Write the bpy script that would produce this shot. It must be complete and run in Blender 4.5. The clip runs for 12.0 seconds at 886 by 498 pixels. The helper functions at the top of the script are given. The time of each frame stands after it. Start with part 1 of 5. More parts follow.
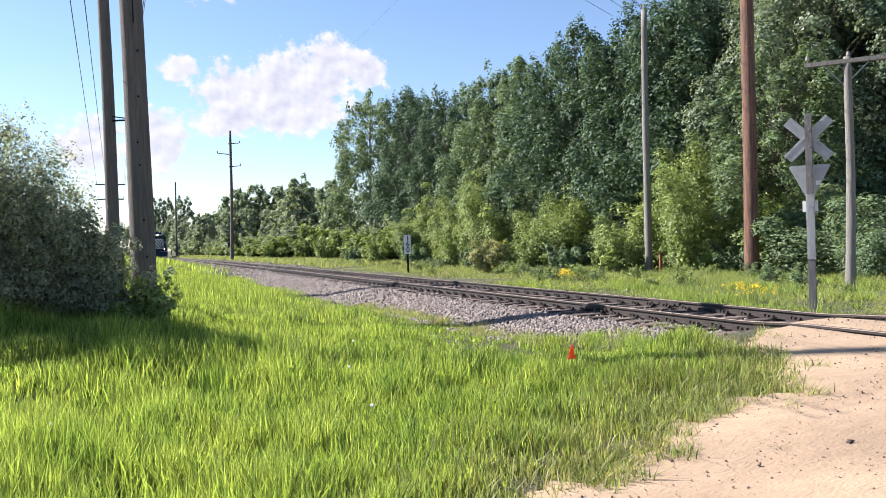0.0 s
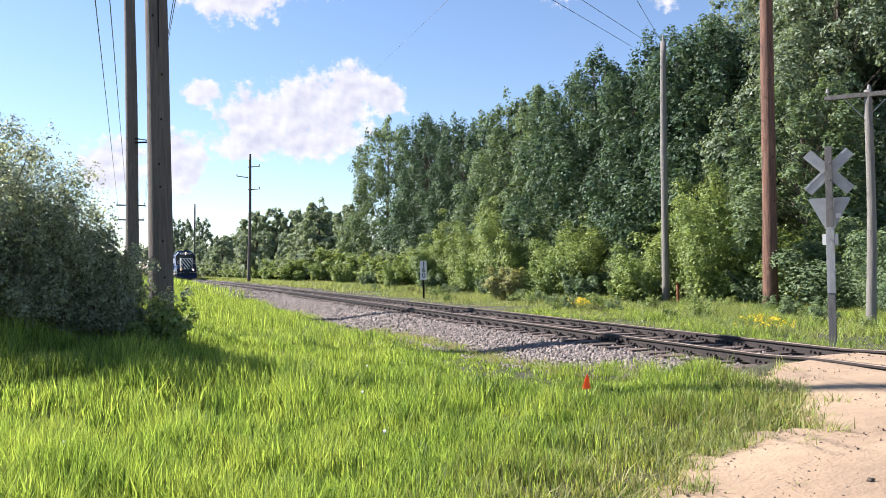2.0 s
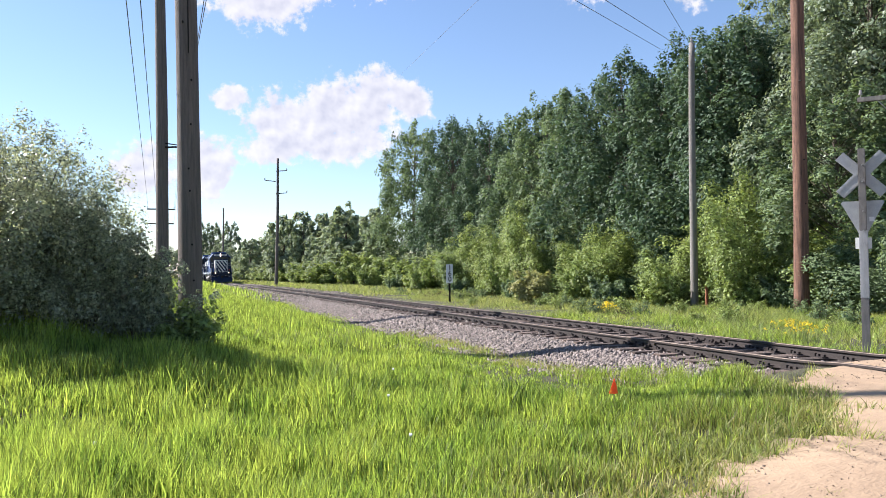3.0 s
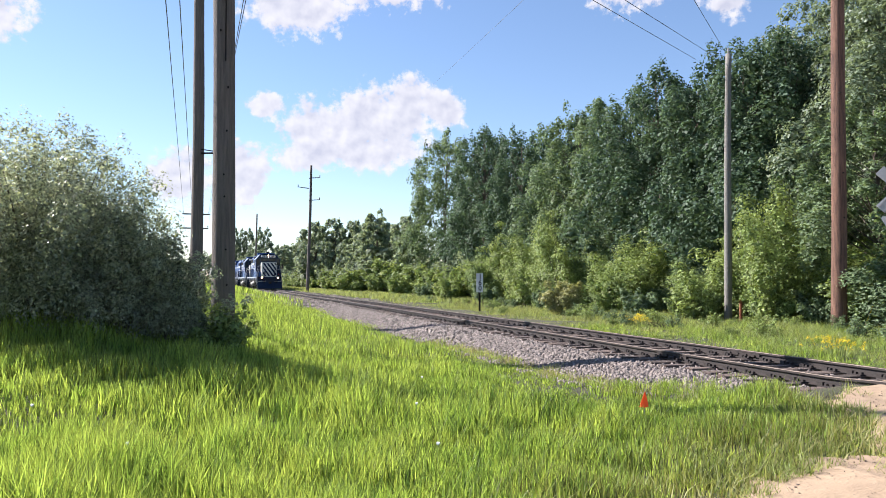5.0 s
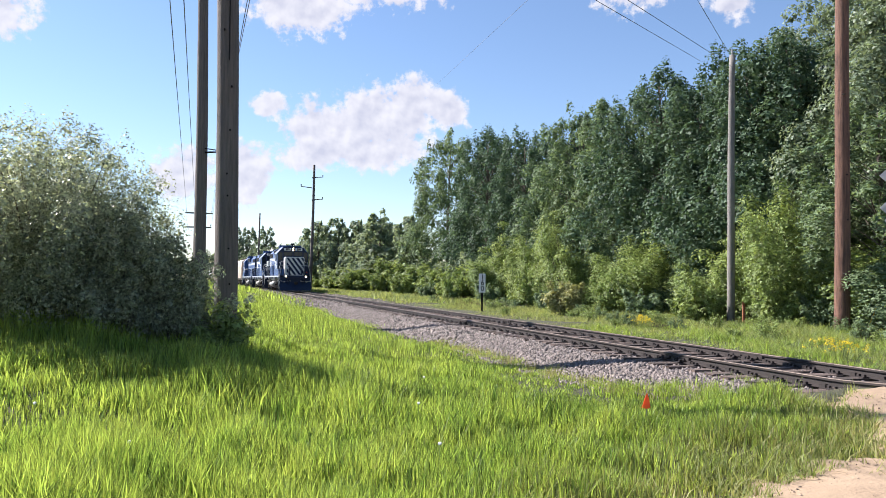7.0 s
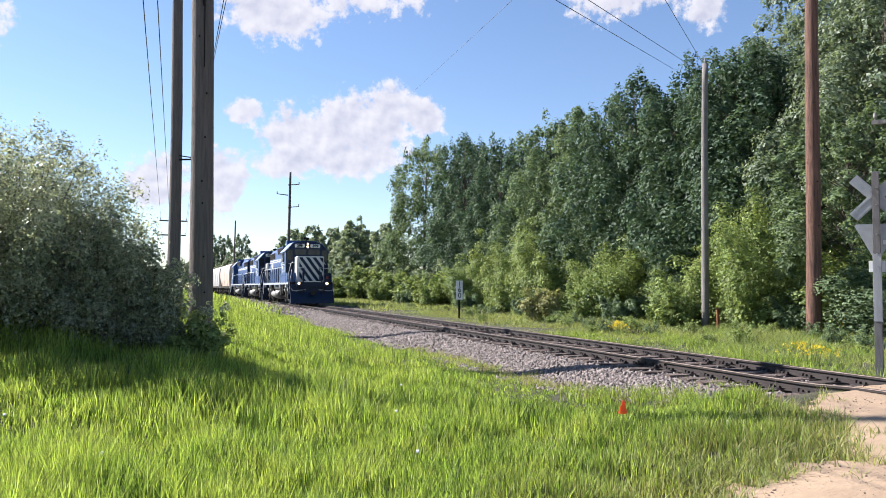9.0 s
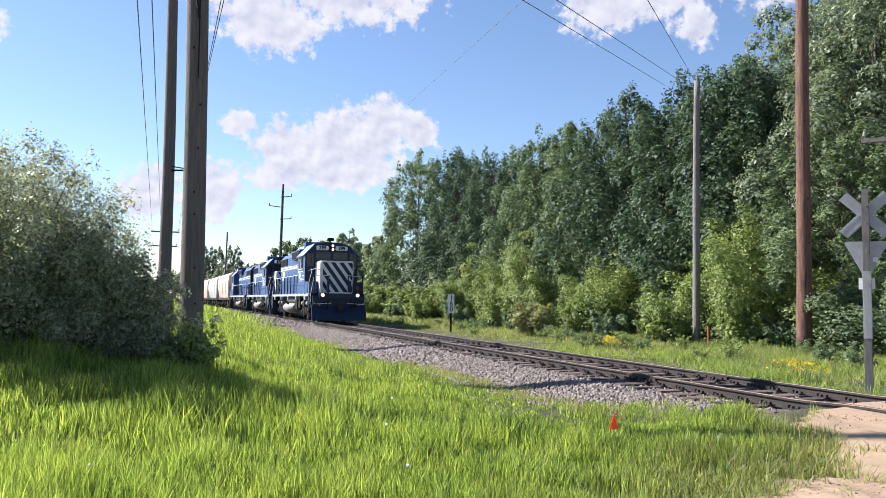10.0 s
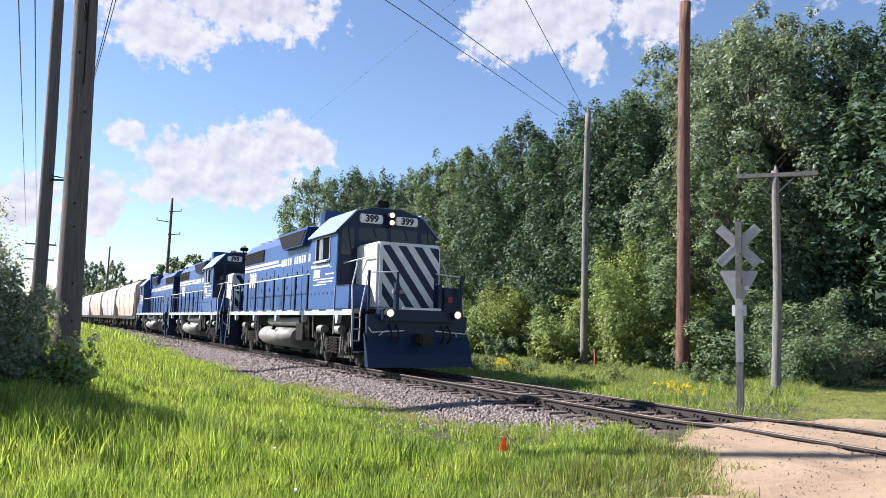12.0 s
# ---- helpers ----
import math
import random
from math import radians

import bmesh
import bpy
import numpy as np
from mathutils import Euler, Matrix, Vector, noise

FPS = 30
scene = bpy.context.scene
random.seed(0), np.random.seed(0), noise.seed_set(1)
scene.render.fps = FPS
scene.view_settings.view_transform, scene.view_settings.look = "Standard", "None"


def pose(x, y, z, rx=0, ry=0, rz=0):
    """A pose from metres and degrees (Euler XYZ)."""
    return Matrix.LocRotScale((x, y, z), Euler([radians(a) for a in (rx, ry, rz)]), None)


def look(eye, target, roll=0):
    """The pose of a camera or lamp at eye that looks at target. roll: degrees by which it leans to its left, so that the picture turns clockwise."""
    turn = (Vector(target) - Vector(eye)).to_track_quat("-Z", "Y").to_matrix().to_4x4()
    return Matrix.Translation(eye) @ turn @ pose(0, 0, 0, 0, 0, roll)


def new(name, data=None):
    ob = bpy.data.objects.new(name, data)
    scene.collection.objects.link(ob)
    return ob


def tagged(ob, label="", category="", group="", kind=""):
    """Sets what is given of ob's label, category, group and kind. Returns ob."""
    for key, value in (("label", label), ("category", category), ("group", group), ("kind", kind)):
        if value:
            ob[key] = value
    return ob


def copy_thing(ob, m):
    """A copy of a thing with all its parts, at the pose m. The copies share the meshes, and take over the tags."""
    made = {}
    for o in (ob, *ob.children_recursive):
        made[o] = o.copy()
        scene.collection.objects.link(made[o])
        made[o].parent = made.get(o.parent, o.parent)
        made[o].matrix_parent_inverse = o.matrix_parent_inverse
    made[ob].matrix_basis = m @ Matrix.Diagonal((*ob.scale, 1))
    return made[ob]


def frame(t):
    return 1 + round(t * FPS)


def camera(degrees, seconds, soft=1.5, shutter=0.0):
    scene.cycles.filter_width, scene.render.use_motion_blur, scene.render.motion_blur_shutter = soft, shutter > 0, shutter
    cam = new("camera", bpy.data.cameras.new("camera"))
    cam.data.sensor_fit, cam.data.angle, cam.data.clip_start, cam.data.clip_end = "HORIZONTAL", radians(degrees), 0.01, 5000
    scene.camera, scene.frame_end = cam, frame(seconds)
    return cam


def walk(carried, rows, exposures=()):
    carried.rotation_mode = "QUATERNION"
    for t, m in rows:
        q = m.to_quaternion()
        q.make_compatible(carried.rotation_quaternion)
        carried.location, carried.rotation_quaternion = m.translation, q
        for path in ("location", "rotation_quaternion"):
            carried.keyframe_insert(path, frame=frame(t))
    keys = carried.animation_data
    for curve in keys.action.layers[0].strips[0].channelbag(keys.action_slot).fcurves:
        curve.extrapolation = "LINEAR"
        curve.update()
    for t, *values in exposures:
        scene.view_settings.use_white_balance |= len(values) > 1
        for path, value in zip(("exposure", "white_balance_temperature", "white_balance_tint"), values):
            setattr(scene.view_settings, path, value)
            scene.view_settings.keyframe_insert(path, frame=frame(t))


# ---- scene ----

# ---------------------------------------------------------------- camera and its path
EYE = 1.222
TURNS = [
    (0.0, 89.447, 1.847, -22.529), (0.5, 89.999, 1.300, -22.569), (1.0, 90.583, 0.928, -22.469),
    (1.5, 91.076, 0.768, -22.092), (2.0, 91.427, 0.761, -21.341), (2.5, 91.632, 0.655, -20.310),
    (3.0, 91.719, 0.658, -19.400), (5.0, 92.370, -0.348, -17.150), (5.5, 92.490, -0.675, -16.589),
    (6.0, 92.444, -0.871, -16.295), (6.5, 92.380, -0.822, -16.471), (7.0, 92.375, -0.629, -16.966),
    (9.0, 92.918, -0.334, -18.665), (9.5, 93.333, -0.564, -19.000), (10.0, 93.924, -0.828, -19.280),
    (10.5, 94.545, -1.022, -19.569), (11.0, 95.025, -1.229, -20.238), (11.5, 95.374, -1.389, -22.226),
    (12.0, 95.668, -1.529, -27.132),
]
cam = camera(59.85, 12.0, soft=0.6)
walk(cam, [(t, pose(0, 0, EYE, rx, ry, rz)) for t, rx, ry, rz in TURNS],
     exposures=((0.0, 1.50, 6150, 16), (6.0, 1.40, 6100, 16), (12.0, 1.35, 6050, 16)))

# ---------------------------------------------------------------- daylight
SUN_EL, SUN_AZ = 39.5, -50.0      # degrees; azimuth from +y towards +x
world = bpy.data.worlds.new("world")
scene.world = world
world.use_nodes = True
wn = world.node_tree.nodes
sky = wn.new("ShaderNodeTexSky")
sky.sky_type = "NISHITA"
sky.sun_disc = False
sky.sun_elevation, sky.sun_rotation = radians(SUN_EL), radians(SUN_AZ)
sky.air_density, sky.dust_density, sky.ozone_density = 1.0, 0.1, 2.0
wn["Background"].inputs["Strength"].default_value = 0.065
world.node_tree.links.new(sky.outputs[0], wn["Background"].inputs["Color"])

sun_data = bpy.data.lights.new("sun", "SUN")
sun_data.energy, sun_data.angle, sun_data.color = 5.0, radians(0.55), (1.0, 0.93, 0.82)
sun = new("sun", sun_data)
sun_way = Vector((math.sin(radians(SUN_AZ)) * math.cos(radians(SUN_EL)), math.cos(radians(SUN_AZ)) * math.cos(radians(SUN_EL)), math.sin(radians(SUN_EL))))
sun.matrix_world = look(sun_way * 80, (0, 0, 0))


# ---------------------------------------------------------------- materials
def material(name, colour, colour2=None, scale=6.0, rough=0.8, metal=0.0, bump=0.0, bump_scale=40.0, per="", amount=0.25, translucent=0.0, glow=0.0, stretch=(1, 1, 1), specular=0.5):
    """A surface of two colours mixed by noise at two scales; per: 'object' or 'island' varies its lightness piece by piece."""
    m = bpy.data.materials.new(name)
    m.use_nodes = True
    n, link = m.node_tree.nodes, m.node_tree.links.new
    b = n["Principled BSDF"]
    b.inputs["Roughness"].default_value, b.inputs["Metallic"].default_value = rough, metal
    b.inputs["Specular IOR Level"].default_value = specular
    tc = n.new("ShaderNodeTexCoord")
    mp = n.new("ShaderNodeMapping")
    mp.inputs["Scale"].default_value = stretch
    link(tc.outputs["Object"], mp.inputs["Vector"])
    t1, t2 = n.new("ShaderNodeTexNoise"), n.new("ShaderNodeTexNoise")
    t1.inputs["Scale"].default_value, t1.inputs["Detail"].default_value = scale, 4
    t2.inputs["Scale"].default_value, t2.inputs["Detail"].default_value = scale * 9, 3
    link(mp.outputs[0], t1.inputs["Vector"]), link(mp.outputs[0], t2.inputs["Vector"])
    add = n.new("ShaderNodeMath")
    add.operation = "MULTIPLY_ADD"
    link(t2.outputs["Fac"], add.inputs[0])
    add.inputs[1].default_value = 0.45
    link(t1.outputs["Fac"], add.inputs[2])
    ramp = n.new("ShaderNodeMapRange")
    ramp.inputs["From Min"].default_value, ramp.inputs["From Max"].default_value = 0.5, 0.95
    link(add.outputs[0], ramp.inputs["Value"])
    mix = n.new("ShaderNodeMix")
    mix.data_type = "RGBA"
    mix.inputs["A"].default_value = (*colour, 1)
    mix.inputs["B"].default_value = (*(colour2 or [c * 0.7 for c in colour]), 1)
    link(ramp.outputs[0], mix.inputs["Factor"])
    out = mix.outputs["Result"]
    if per:
        src = n.new("ShaderNodeObjectInfo" if per == "object" else "ShaderNodeNewGeometry")
        rnd = src.outputs["Random" if per == "object" else "Random Per Island"]
        mr = n.new("ShaderNodeMapRange")
        mr.inputs["To Min"].default_value, mr.inputs["To Max"].default_value = 1 - amount, 1 + amount
        link(rnd, mr.inputs["Value"])
        hs = n.new("ShaderNodeHueSaturation")
        link(mr.outputs[0], hs.inputs["Value"])
        link(out, hs.inputs["Color"])
        out = hs.outputs["Color"]
    link(out, b.inputs["Base Color"])
    if bump:
        t3, bp = n.new("ShaderNodeTexNoise"), n.new("ShaderNodeBump")
        t3.inputs["Scale"].default_value, t3.inputs["Detail"].default_value = bump_scale, 5
        link(mp.outputs[0], t3.inputs["Vector"])
        bp.inputs["Strength"].default_value, bp.inputs["Distance"].default_value = bump, 0.02
        link(t3.outputs["Fac"], bp.inputs["Height"])
        link(bp.outputs[0], b.inputs["Normal"])
    if translucent:
        tr, ms = n.new("ShaderNodeBsdfTranslucent"), n.new("ShaderNodeMixShader")
        warm = n.new("ShaderNodeMix")
        warm.data_type, warm.blend_type = "RGBA", "MULTIPLY"
        warm.inputs["Factor"].default_value = 1.0
        warm.inputs["B"].default_value = (1.42, 1.34, 0.85, 1)
        link(out, warm.inputs["A"])
        link(warm.outputs["Result"], tr.inputs["Color"])
        ms.inputs[0].default_value = translucent
        link(b.outputs[0], ms.inputs[1]), link(tr.outputs[0], ms.inputs[2])
        link(ms.outputs[0], n["Material Output"].inputs["Surface"])
    if glow:
        b.inputs["Emission Color"].default_value = (*colour, 1)
        b.inputs["Emission Strength"].default_value = glow
    return m


SOIL = material("soil", (0.060, 0.052, 0.030), (0.042, 0.050, 0.020), scale=2.2, rough=0.95, bump=1.0, bump_scale=22)
ROAD = material("road_sand", (0.35, 0.255, 0.165), (0.235, 0.166, 0.108), scale=0.9, rough=0.95, bump=0.6, bump_scale=34, stretch=(0.75, 1.3, 1))
BALLAST = material("ballast_bed", (0.075, 0.062, 0.055), (0.045, 0.038, 0.034), scale=9, rough=0.9, bump=1.0, bump_scale=24)
STONE = material("ballast_stone", (0.24, 0.20, 0.178), (0.12, 0.104, 0.096), scale=7, rough=0.85, per="island", amount=0.45)
STEEL = material("rail_rust", (0.026, 0.017, 0.014), (0.014, 0.010, 0.009), scale=5, rough=0.7, bump=0.2)
RAILTOP = material("rail_top", (0.15, 0.12, 0.10), (0.085, 0.066, 0.056), scale=3, rough=0.55, metal=0.8)
TIE = material("tie_wood", (0.135, 0.098, 0.078), (0.065, 0.048, 0.040), scale=4, rough=0.9, bump=0.7, bump_scale=30, stretch=(1, 8, 8), per="object", amount=0.4)
GREYWOOD = material("weathered_pole", (0.165, 0.138, 0.122), (0.092, 0.077, 0.069), scale=3, rough=0.9, bump=0.7, bump_scale=30, stretch=(7, 7, 0.5))
PALEWOOD = material("pale_pole", (0.22, 0.208, 0.192), (0.13, 0.122, 0.112), scale=3, rough=0.9, bump=0.6, bump_scale=30, stretch=(7, 7, 0.5))
REDWOOD = material("red_brown_pole", (0.205, 0.105, 0.068), (0.06, 0.030, 0.023), scale=2.5, rough=0.85, bump=0.7, bump_scale=30, stretch=(7, 7, 0.5))
GRASS = material("grass_blade", (0.155, 0.245, 0.05), (0.29, 0.36, 0.085), scale=1.7, rough=0.42, per="island", amount=0.65, translucent=0.55, specular=0.35)
GRASS_ROUGH = material("rough_grass_blade", (0.15, 0.215, 0.065), (0.29, 0.31, 0.12), scale=0.7, rough=0.55, per="island", amount=0.55, translucent=0.5, specular=0.3)
LAWN = material("mown_grass_blade", (0.32, 0.34, 0.11), (0.24, 0.29, 0.085), scale=0.8, rough=0.6, per="island", amount=0.3, translucent=0.4, specular=0.3)
GRASS_OLIVE = material("olive_grass_blade", (0.125, 0.175, 0.052), (0.235, 0.25, 0.088), scale=0.9, rough=0.55, per="island", amount=0.6, translucent=0.5, specular=0.3)
GRASS_DRY = material("dry_grass_blade", (0.32, 0.30, 0.13), (0.21, 0.24, 0.085), scale=0.8, rough=0.6, per="island", amount=0.4, translucent=0.4, specular=0.3)
LEAF = material("leaf_mid", (0.165, 0.225, 0.115), (0.085, 0.135, 0.075), scale=0.35, specular=0.25, rough=0.6, per="island", amount=0.45, translucent=0.35)
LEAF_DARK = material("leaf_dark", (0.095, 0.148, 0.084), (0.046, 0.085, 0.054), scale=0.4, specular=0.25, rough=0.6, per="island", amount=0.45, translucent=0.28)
LEAF_LIGHT = material("leaf_light", (0.245, 0.305, 0.09), (0.12, 0.18, 0.062), scale=0.35, specular=0.3, rough=0.55, per="island", amount=0.5, translucent=0.27)
# distant leaves: the paling of aerial haze is put into their colour
LEAF_HAZED = material("leaf_hazed", (0.26, 0.315, 0.20), (0.165, 0.215, 0.145), scale=0.3, specular=0.25, rough=0.6, per="island", amount=0.45, translucent=0.35)
LEAF_PALE = material("leaf_pale", (0.30, 0.30, 0.14), (0.22, 0.24, 0.10), scale=0.6, rough=0.6, per="island", amount=0.4, translucent=0.35, specular=0.25)
LEAF_POPLAR = material("leaf_poplar", (0.19, 0.24, 0.155), (0.11, 0.155, 0.10), scale=0.3, rough=0.5, per="island", amount=0.5, translucent=0.35, specular=0.35)
LEAF_SILVER = material("leaf_silver", (0.31, 0.345, 0.255), (0.19, 0.225, 0.165), scale=0.6, specular=0.5, rough=0.4, per="island", amount=0.6, translucent=0.45)
DEAD = material("dead_twigs", (0.16, 0.12, 0.09), (0.09, 0.07, 0.052), scale=4, rough=0.95, per="island", amount=0.3)
BARK = material("bark", (0.13, 0.105, 0.08), (0.07, 0.055, 0.045), scale=5, rough=0.95, bump=0.8, stretch=(4, 4, 0.8))


# ---------------------------------------------------------------- mesh helpers
def S(a, b, v):
    u = np.clip((v - a) / (b - a), 0, 1)
    return u * u * (3 - 2 * u)


def mesh_of(name, verts, faces, mat=None):
    """A mesh from an array of vertices and one of equal-sided faces."""
    verts, faces = np.asarray(verts, np.float32), np.asarray(faces, np.int32)
    me = bpy.data.meshes.new(name)
    k = faces.shape[1]
    me.vertices.add(len(verts))
    me.vertices.foreach_set("co", verts.ravel())
    me.loops.add(faces.size)
    me.loops.foreach_set("vertex_index", faces.ravel())
    me.polygons.add(len(faces))
    me.polygons.foreach_set("loop_start", np.arange(0, faces.size, k, dtype=np.int32))
    me.update(calc_edges=True)
    if mat:
        me.materials.append(mat)
    return me


def part(name, bm, mat, parent=None, label="", smooth=False):
    """Links a bmesh, or a mesh, as one object, under parent where one is given."""
    if isinstance(bm, bmesh.types.BMesh):
        bmesh.ops.recalc_face_normals(bm, faces=bm.faces)
        me = bpy.data.meshes.new(name)
        bm.to_mesh(me)
        bm.free()
        me.materials.append(mat)
    else:
        me = bm
        if mat and not me.materials:
            me.materials.append(mat)
    if smooth:
        me.shade_smooth()
    ob = new(name, me)
    ob.parent = parent
    if label:
        ob["label"] = label
    return ob


def empty(name, m=None):
    ob = new(name)
    ob.empty_display_size = 0.3
    if m is not None:
        ob.matrix_basis = m
    return ob


def box(bm, x0, x1, y0, y1, z0, z1, bevel=0.0):
    g = bmesh.ops.create_cube(bm, size=1, matrix=Matrix.Translation(((x0 + x1) / 2, (y0 + y1) / 2, (z0 + z1) / 2)) @ Matrix.Diagonal((abs(x1 - x0), abs(y1 - y0), abs(z1 - z0), 1)))
    if bevel:
        es = list({e for v in g["verts"] for e in v.link_edges})
        bmesh.ops.bevel(bm, geom=es, offset=bevel, segments=2, affect="EDGES")
    return bm


def rod(bm, a, b, r, r2=None, sides=10):
    a, b = Vector(a), Vector(b)
    d = b - a
    m = Matrix.Translation((a + b) / 2) @ d.to_track_quat("Z", "Y").to_matrix().to_4x4()
    bmesh.ops.create_cone(bm, cap_ends=True, segments=sides, radius1=r, radius2=r if r2 is None else r2, depth=d.length, matrix=m)
    return bm


def prism(bm, outline, axis, a, b):
    """A closed outline (pairs) extruded along axis from a to b. axis x: pairs are (y, z); y: (x, z); z: (x, y)."""
    def at(p, w):
        return {"x": (w, p[0], p[1]), "y": (p[0], w, p[1]), "z": (p[0], p[1], w)}[axis]
    va = [bm.verts.new(at(p, a)) for p in outline]
    vb = [bm.verts.new(at(p, b)) for p in outline]
    n = len(outline)
    bm.faces.new(va), bm.faces.new(vb[::-1])
    for i in range(n):
        bm.faces.new((va[i], va[(i + 1) % n], vb[(i + 1) % n], vb[i]))
    return bm


# ---------------------------------------------------------------- the lie of the land
TRACK = 8.708


def track_x(y):
    """The centre of the track: straight here, bending slightly to the west further off."""
    return TRACK - 1.536e-4 * np.maximum(0, np.asarray(y, float) - 20) ** 2


def track_lift(y):
    """The rails rise a little onto the crossing."""
    return 0.045 * S(8.4, 7.2, np.asarray(y, float)) - 0.012


ROAD_X = (-60, 0, 2.59, 3.86, 4.69, 5.55, 6.28, 6.76, 7.3, 7.8, 9.3, 11.6, 17.0, 60)
ROAD_Y = (-4, 2.9, 4.2, 4.85, 5.1, 5.2, 5.95, 6.85, 7.3, 7.55, 7.9, 7.6, 8.0, 9)


def road_edge(x):
    x = np.asarray(x, float)
    return np.interp(x, ROAD_X, ROAD_Y) + 0.13 * np.sin(x * 3.1) + 0.08 * np.sin(x * 7.7 + 1)


def ground_z(x, y):
    x, y = np.asarray(x, float), np.asarray(y, float)
    z = -0.45 + 0.33 * S(32, 55, y) * S(25, 5, x) + 0.10 * S(9, 13, x)
    edge = 3.5 + 2.0 * S(20, 50, y)
    z = z + (0.8 * S(6.5, 13.5, y) * S(edge, edge - 6.5, x) + 0.4 * S(13, 18, y) * S(edge, edge - 4, x)) * (1 - 0.4 * S(30, 70, y))
    ramp = S(9.3, 7.6, y)
    road = -0.45 + 0.41 * np.clip((x - 3.0) / 4.7, 0, 1) - 0.25 * S(10.4, 14.5, x)
    z = z * (1 - ramp) + ramp * road
    bed = S(1.2, 0.8, np.abs(x - track_x(y)) / 2.2) * (1 - ramp)
    z = z - 0.10 * bed
    z = z + 0.03 * np.sin(x * 1.3 + 0.4 * y) * np.sin(y * 0.9) * (1 - ramp)
    return z


def stone_reach(y):
    """Half the width of the ballast: it narrows towards the crossing."""
    return 1.95 + 0.80 * S(8.2, 12.2, np.asarray(y, float))


def axis_steps(a, b, fine0, fine1, fine, coarse):
    v = [a]
    while v[-1] < b:
        d = max(fine0 - v[-1], v[-1] - fine1, 0)
        v.append(v[-1] + fine + min(coarse, d * 0.12))
    return np.array(v)


def sheet(name, xs, ys, height, mat):
    X, Y = np.meshgrid(xs, ys, indexing="ij")
    V = np.stack([X, Y, height(X, Y)], -1).reshape(-1, 3)
    n, m = len(xs), len(ys)
    i = (np.arange(n - 1)[:, None] * m + np.arange(m - 1)[None]).ravel()
    return part(name, mesh_of(name, V, np.stack([i, i + m, i + m + 1, i + 1], -1)), mat, smooth=True)


ground = sheet("ground", axis_steps(-900, 900, -6, 22, 0.25, 60), axis_steps(-900, 1400, -2, 40, 0.3, 60), ground_z, SOIL)
tagged(ground, "dark soil under tall green grass", "ground", kind="structure")


def build_road():
    xs, rows = np.arange(-30, 46, 0.12), 60
    X = np.repeat(xs[:, None], rows, 1)
    far = road_edge(xs) + 0.45 + 0.05 * np.sin(xs * 17) + 0.04 * np.sin(xs * 31 + 2)
    u = np.linspace(0, 1, rows) ** 0.6
    Y = -14 + (far[:, None] + 14) * u[None]
    Z = ground_z(X, Y) + 0.045 - 0.09 * S(0.5, 0.0, far[:, None] - Y)
    Z = Z + 0.012 * np.sin(X * 2.1 + Y) * np.sin(Y * 3.3)
    # wheel ruts along the way
    for k, at in enumerate((-0.6, 0.9, 2.3, 3.7)):
        line = at + 0.42 * X + 0.12 * np.sin(X * 1.3 + k)
        Z = Z - 0.018 * np.exp(-((Y - line) / 0.11) ** 2) + 0.009 * np.exp(-((Y - line - 0.2) / 0.07) ** 2)
    Z = Z - 0.06 * S(0.15, 0.11, np.abs(np.abs(X - TRACK) - 0.67))
    i = (np.arange(len(xs) - 1)[:, None] * rows + np.arange(rows - 1)[None]).ravel()
    ob = part("road", mesh_of("road", np.stack([X, Y, Z], -1).reshape(-1, 3), np.stack([i, i + rows, i + rows + 1, i + 1], -1)), ROAD, smooth=True)
    tagged(ob, "pale sandy dirt road over a level crossing", "dirt road", kind="structure")


build_road()

# ---------------------------------------------------------------- the railway
TRACK_Y = np.concatenate([np.arange(-60, 6, 4.0), np.arange(6, 10, 0.3), np.arange(10, 20, 2.0), np.arange(20, 420, 5.0)])


def sweep(bm, outline, side, ys):
    """An outline of (x, z) pairs swept along the track, side metres beside its centre."""
    rings = [[bm.verts.new((float(track_x(y)) + side + px, y, pz + float(track_lift(y)))) for px, pz in outline] for y in ys]
    n = len(outline)
    for a, b in zip(rings[:-1], rings[1:]):
        for i in range(n):
            bm.faces.new((a[i], a[(i + 1) % n], b[(i + 1) % n], b[i]))
    bm.faces.new(rings[0]), bm.faces.new(rings[-1][::-1])
    return bm


railway = tagged(empty("railway_track"), "single rusty railway track on wooden ties and grey ballast", "railway track", kind="structure")
RAIL = [(-0.068, -0.142), (0.068, -0.142), (0.068, -0.132), (0.012, -0.115), (0.009, -0.048), (0.036, -0.035), (0.036, -0.008), (-0.036, -0.008), (-0.036, -0.035), (-0.009, -0.048), (-0.012, -0.115), (-0.068, -0.132)]
for side in (-0.7525, 0.7525):
    rail = part("rail", sweep(bmesh.new(), RAIL, side, TRACK_Y), STEEL, railway, "rust-brown steel rail")
    part("running_surface", sweep(bmesh.new(), [(-0.034, -0.0075), (0.034, -0.0075), (0.028, 0.0), (-0.028, 0.0)], side, TRACK_Y), RAILTOP, rail, "worn bright rail top")


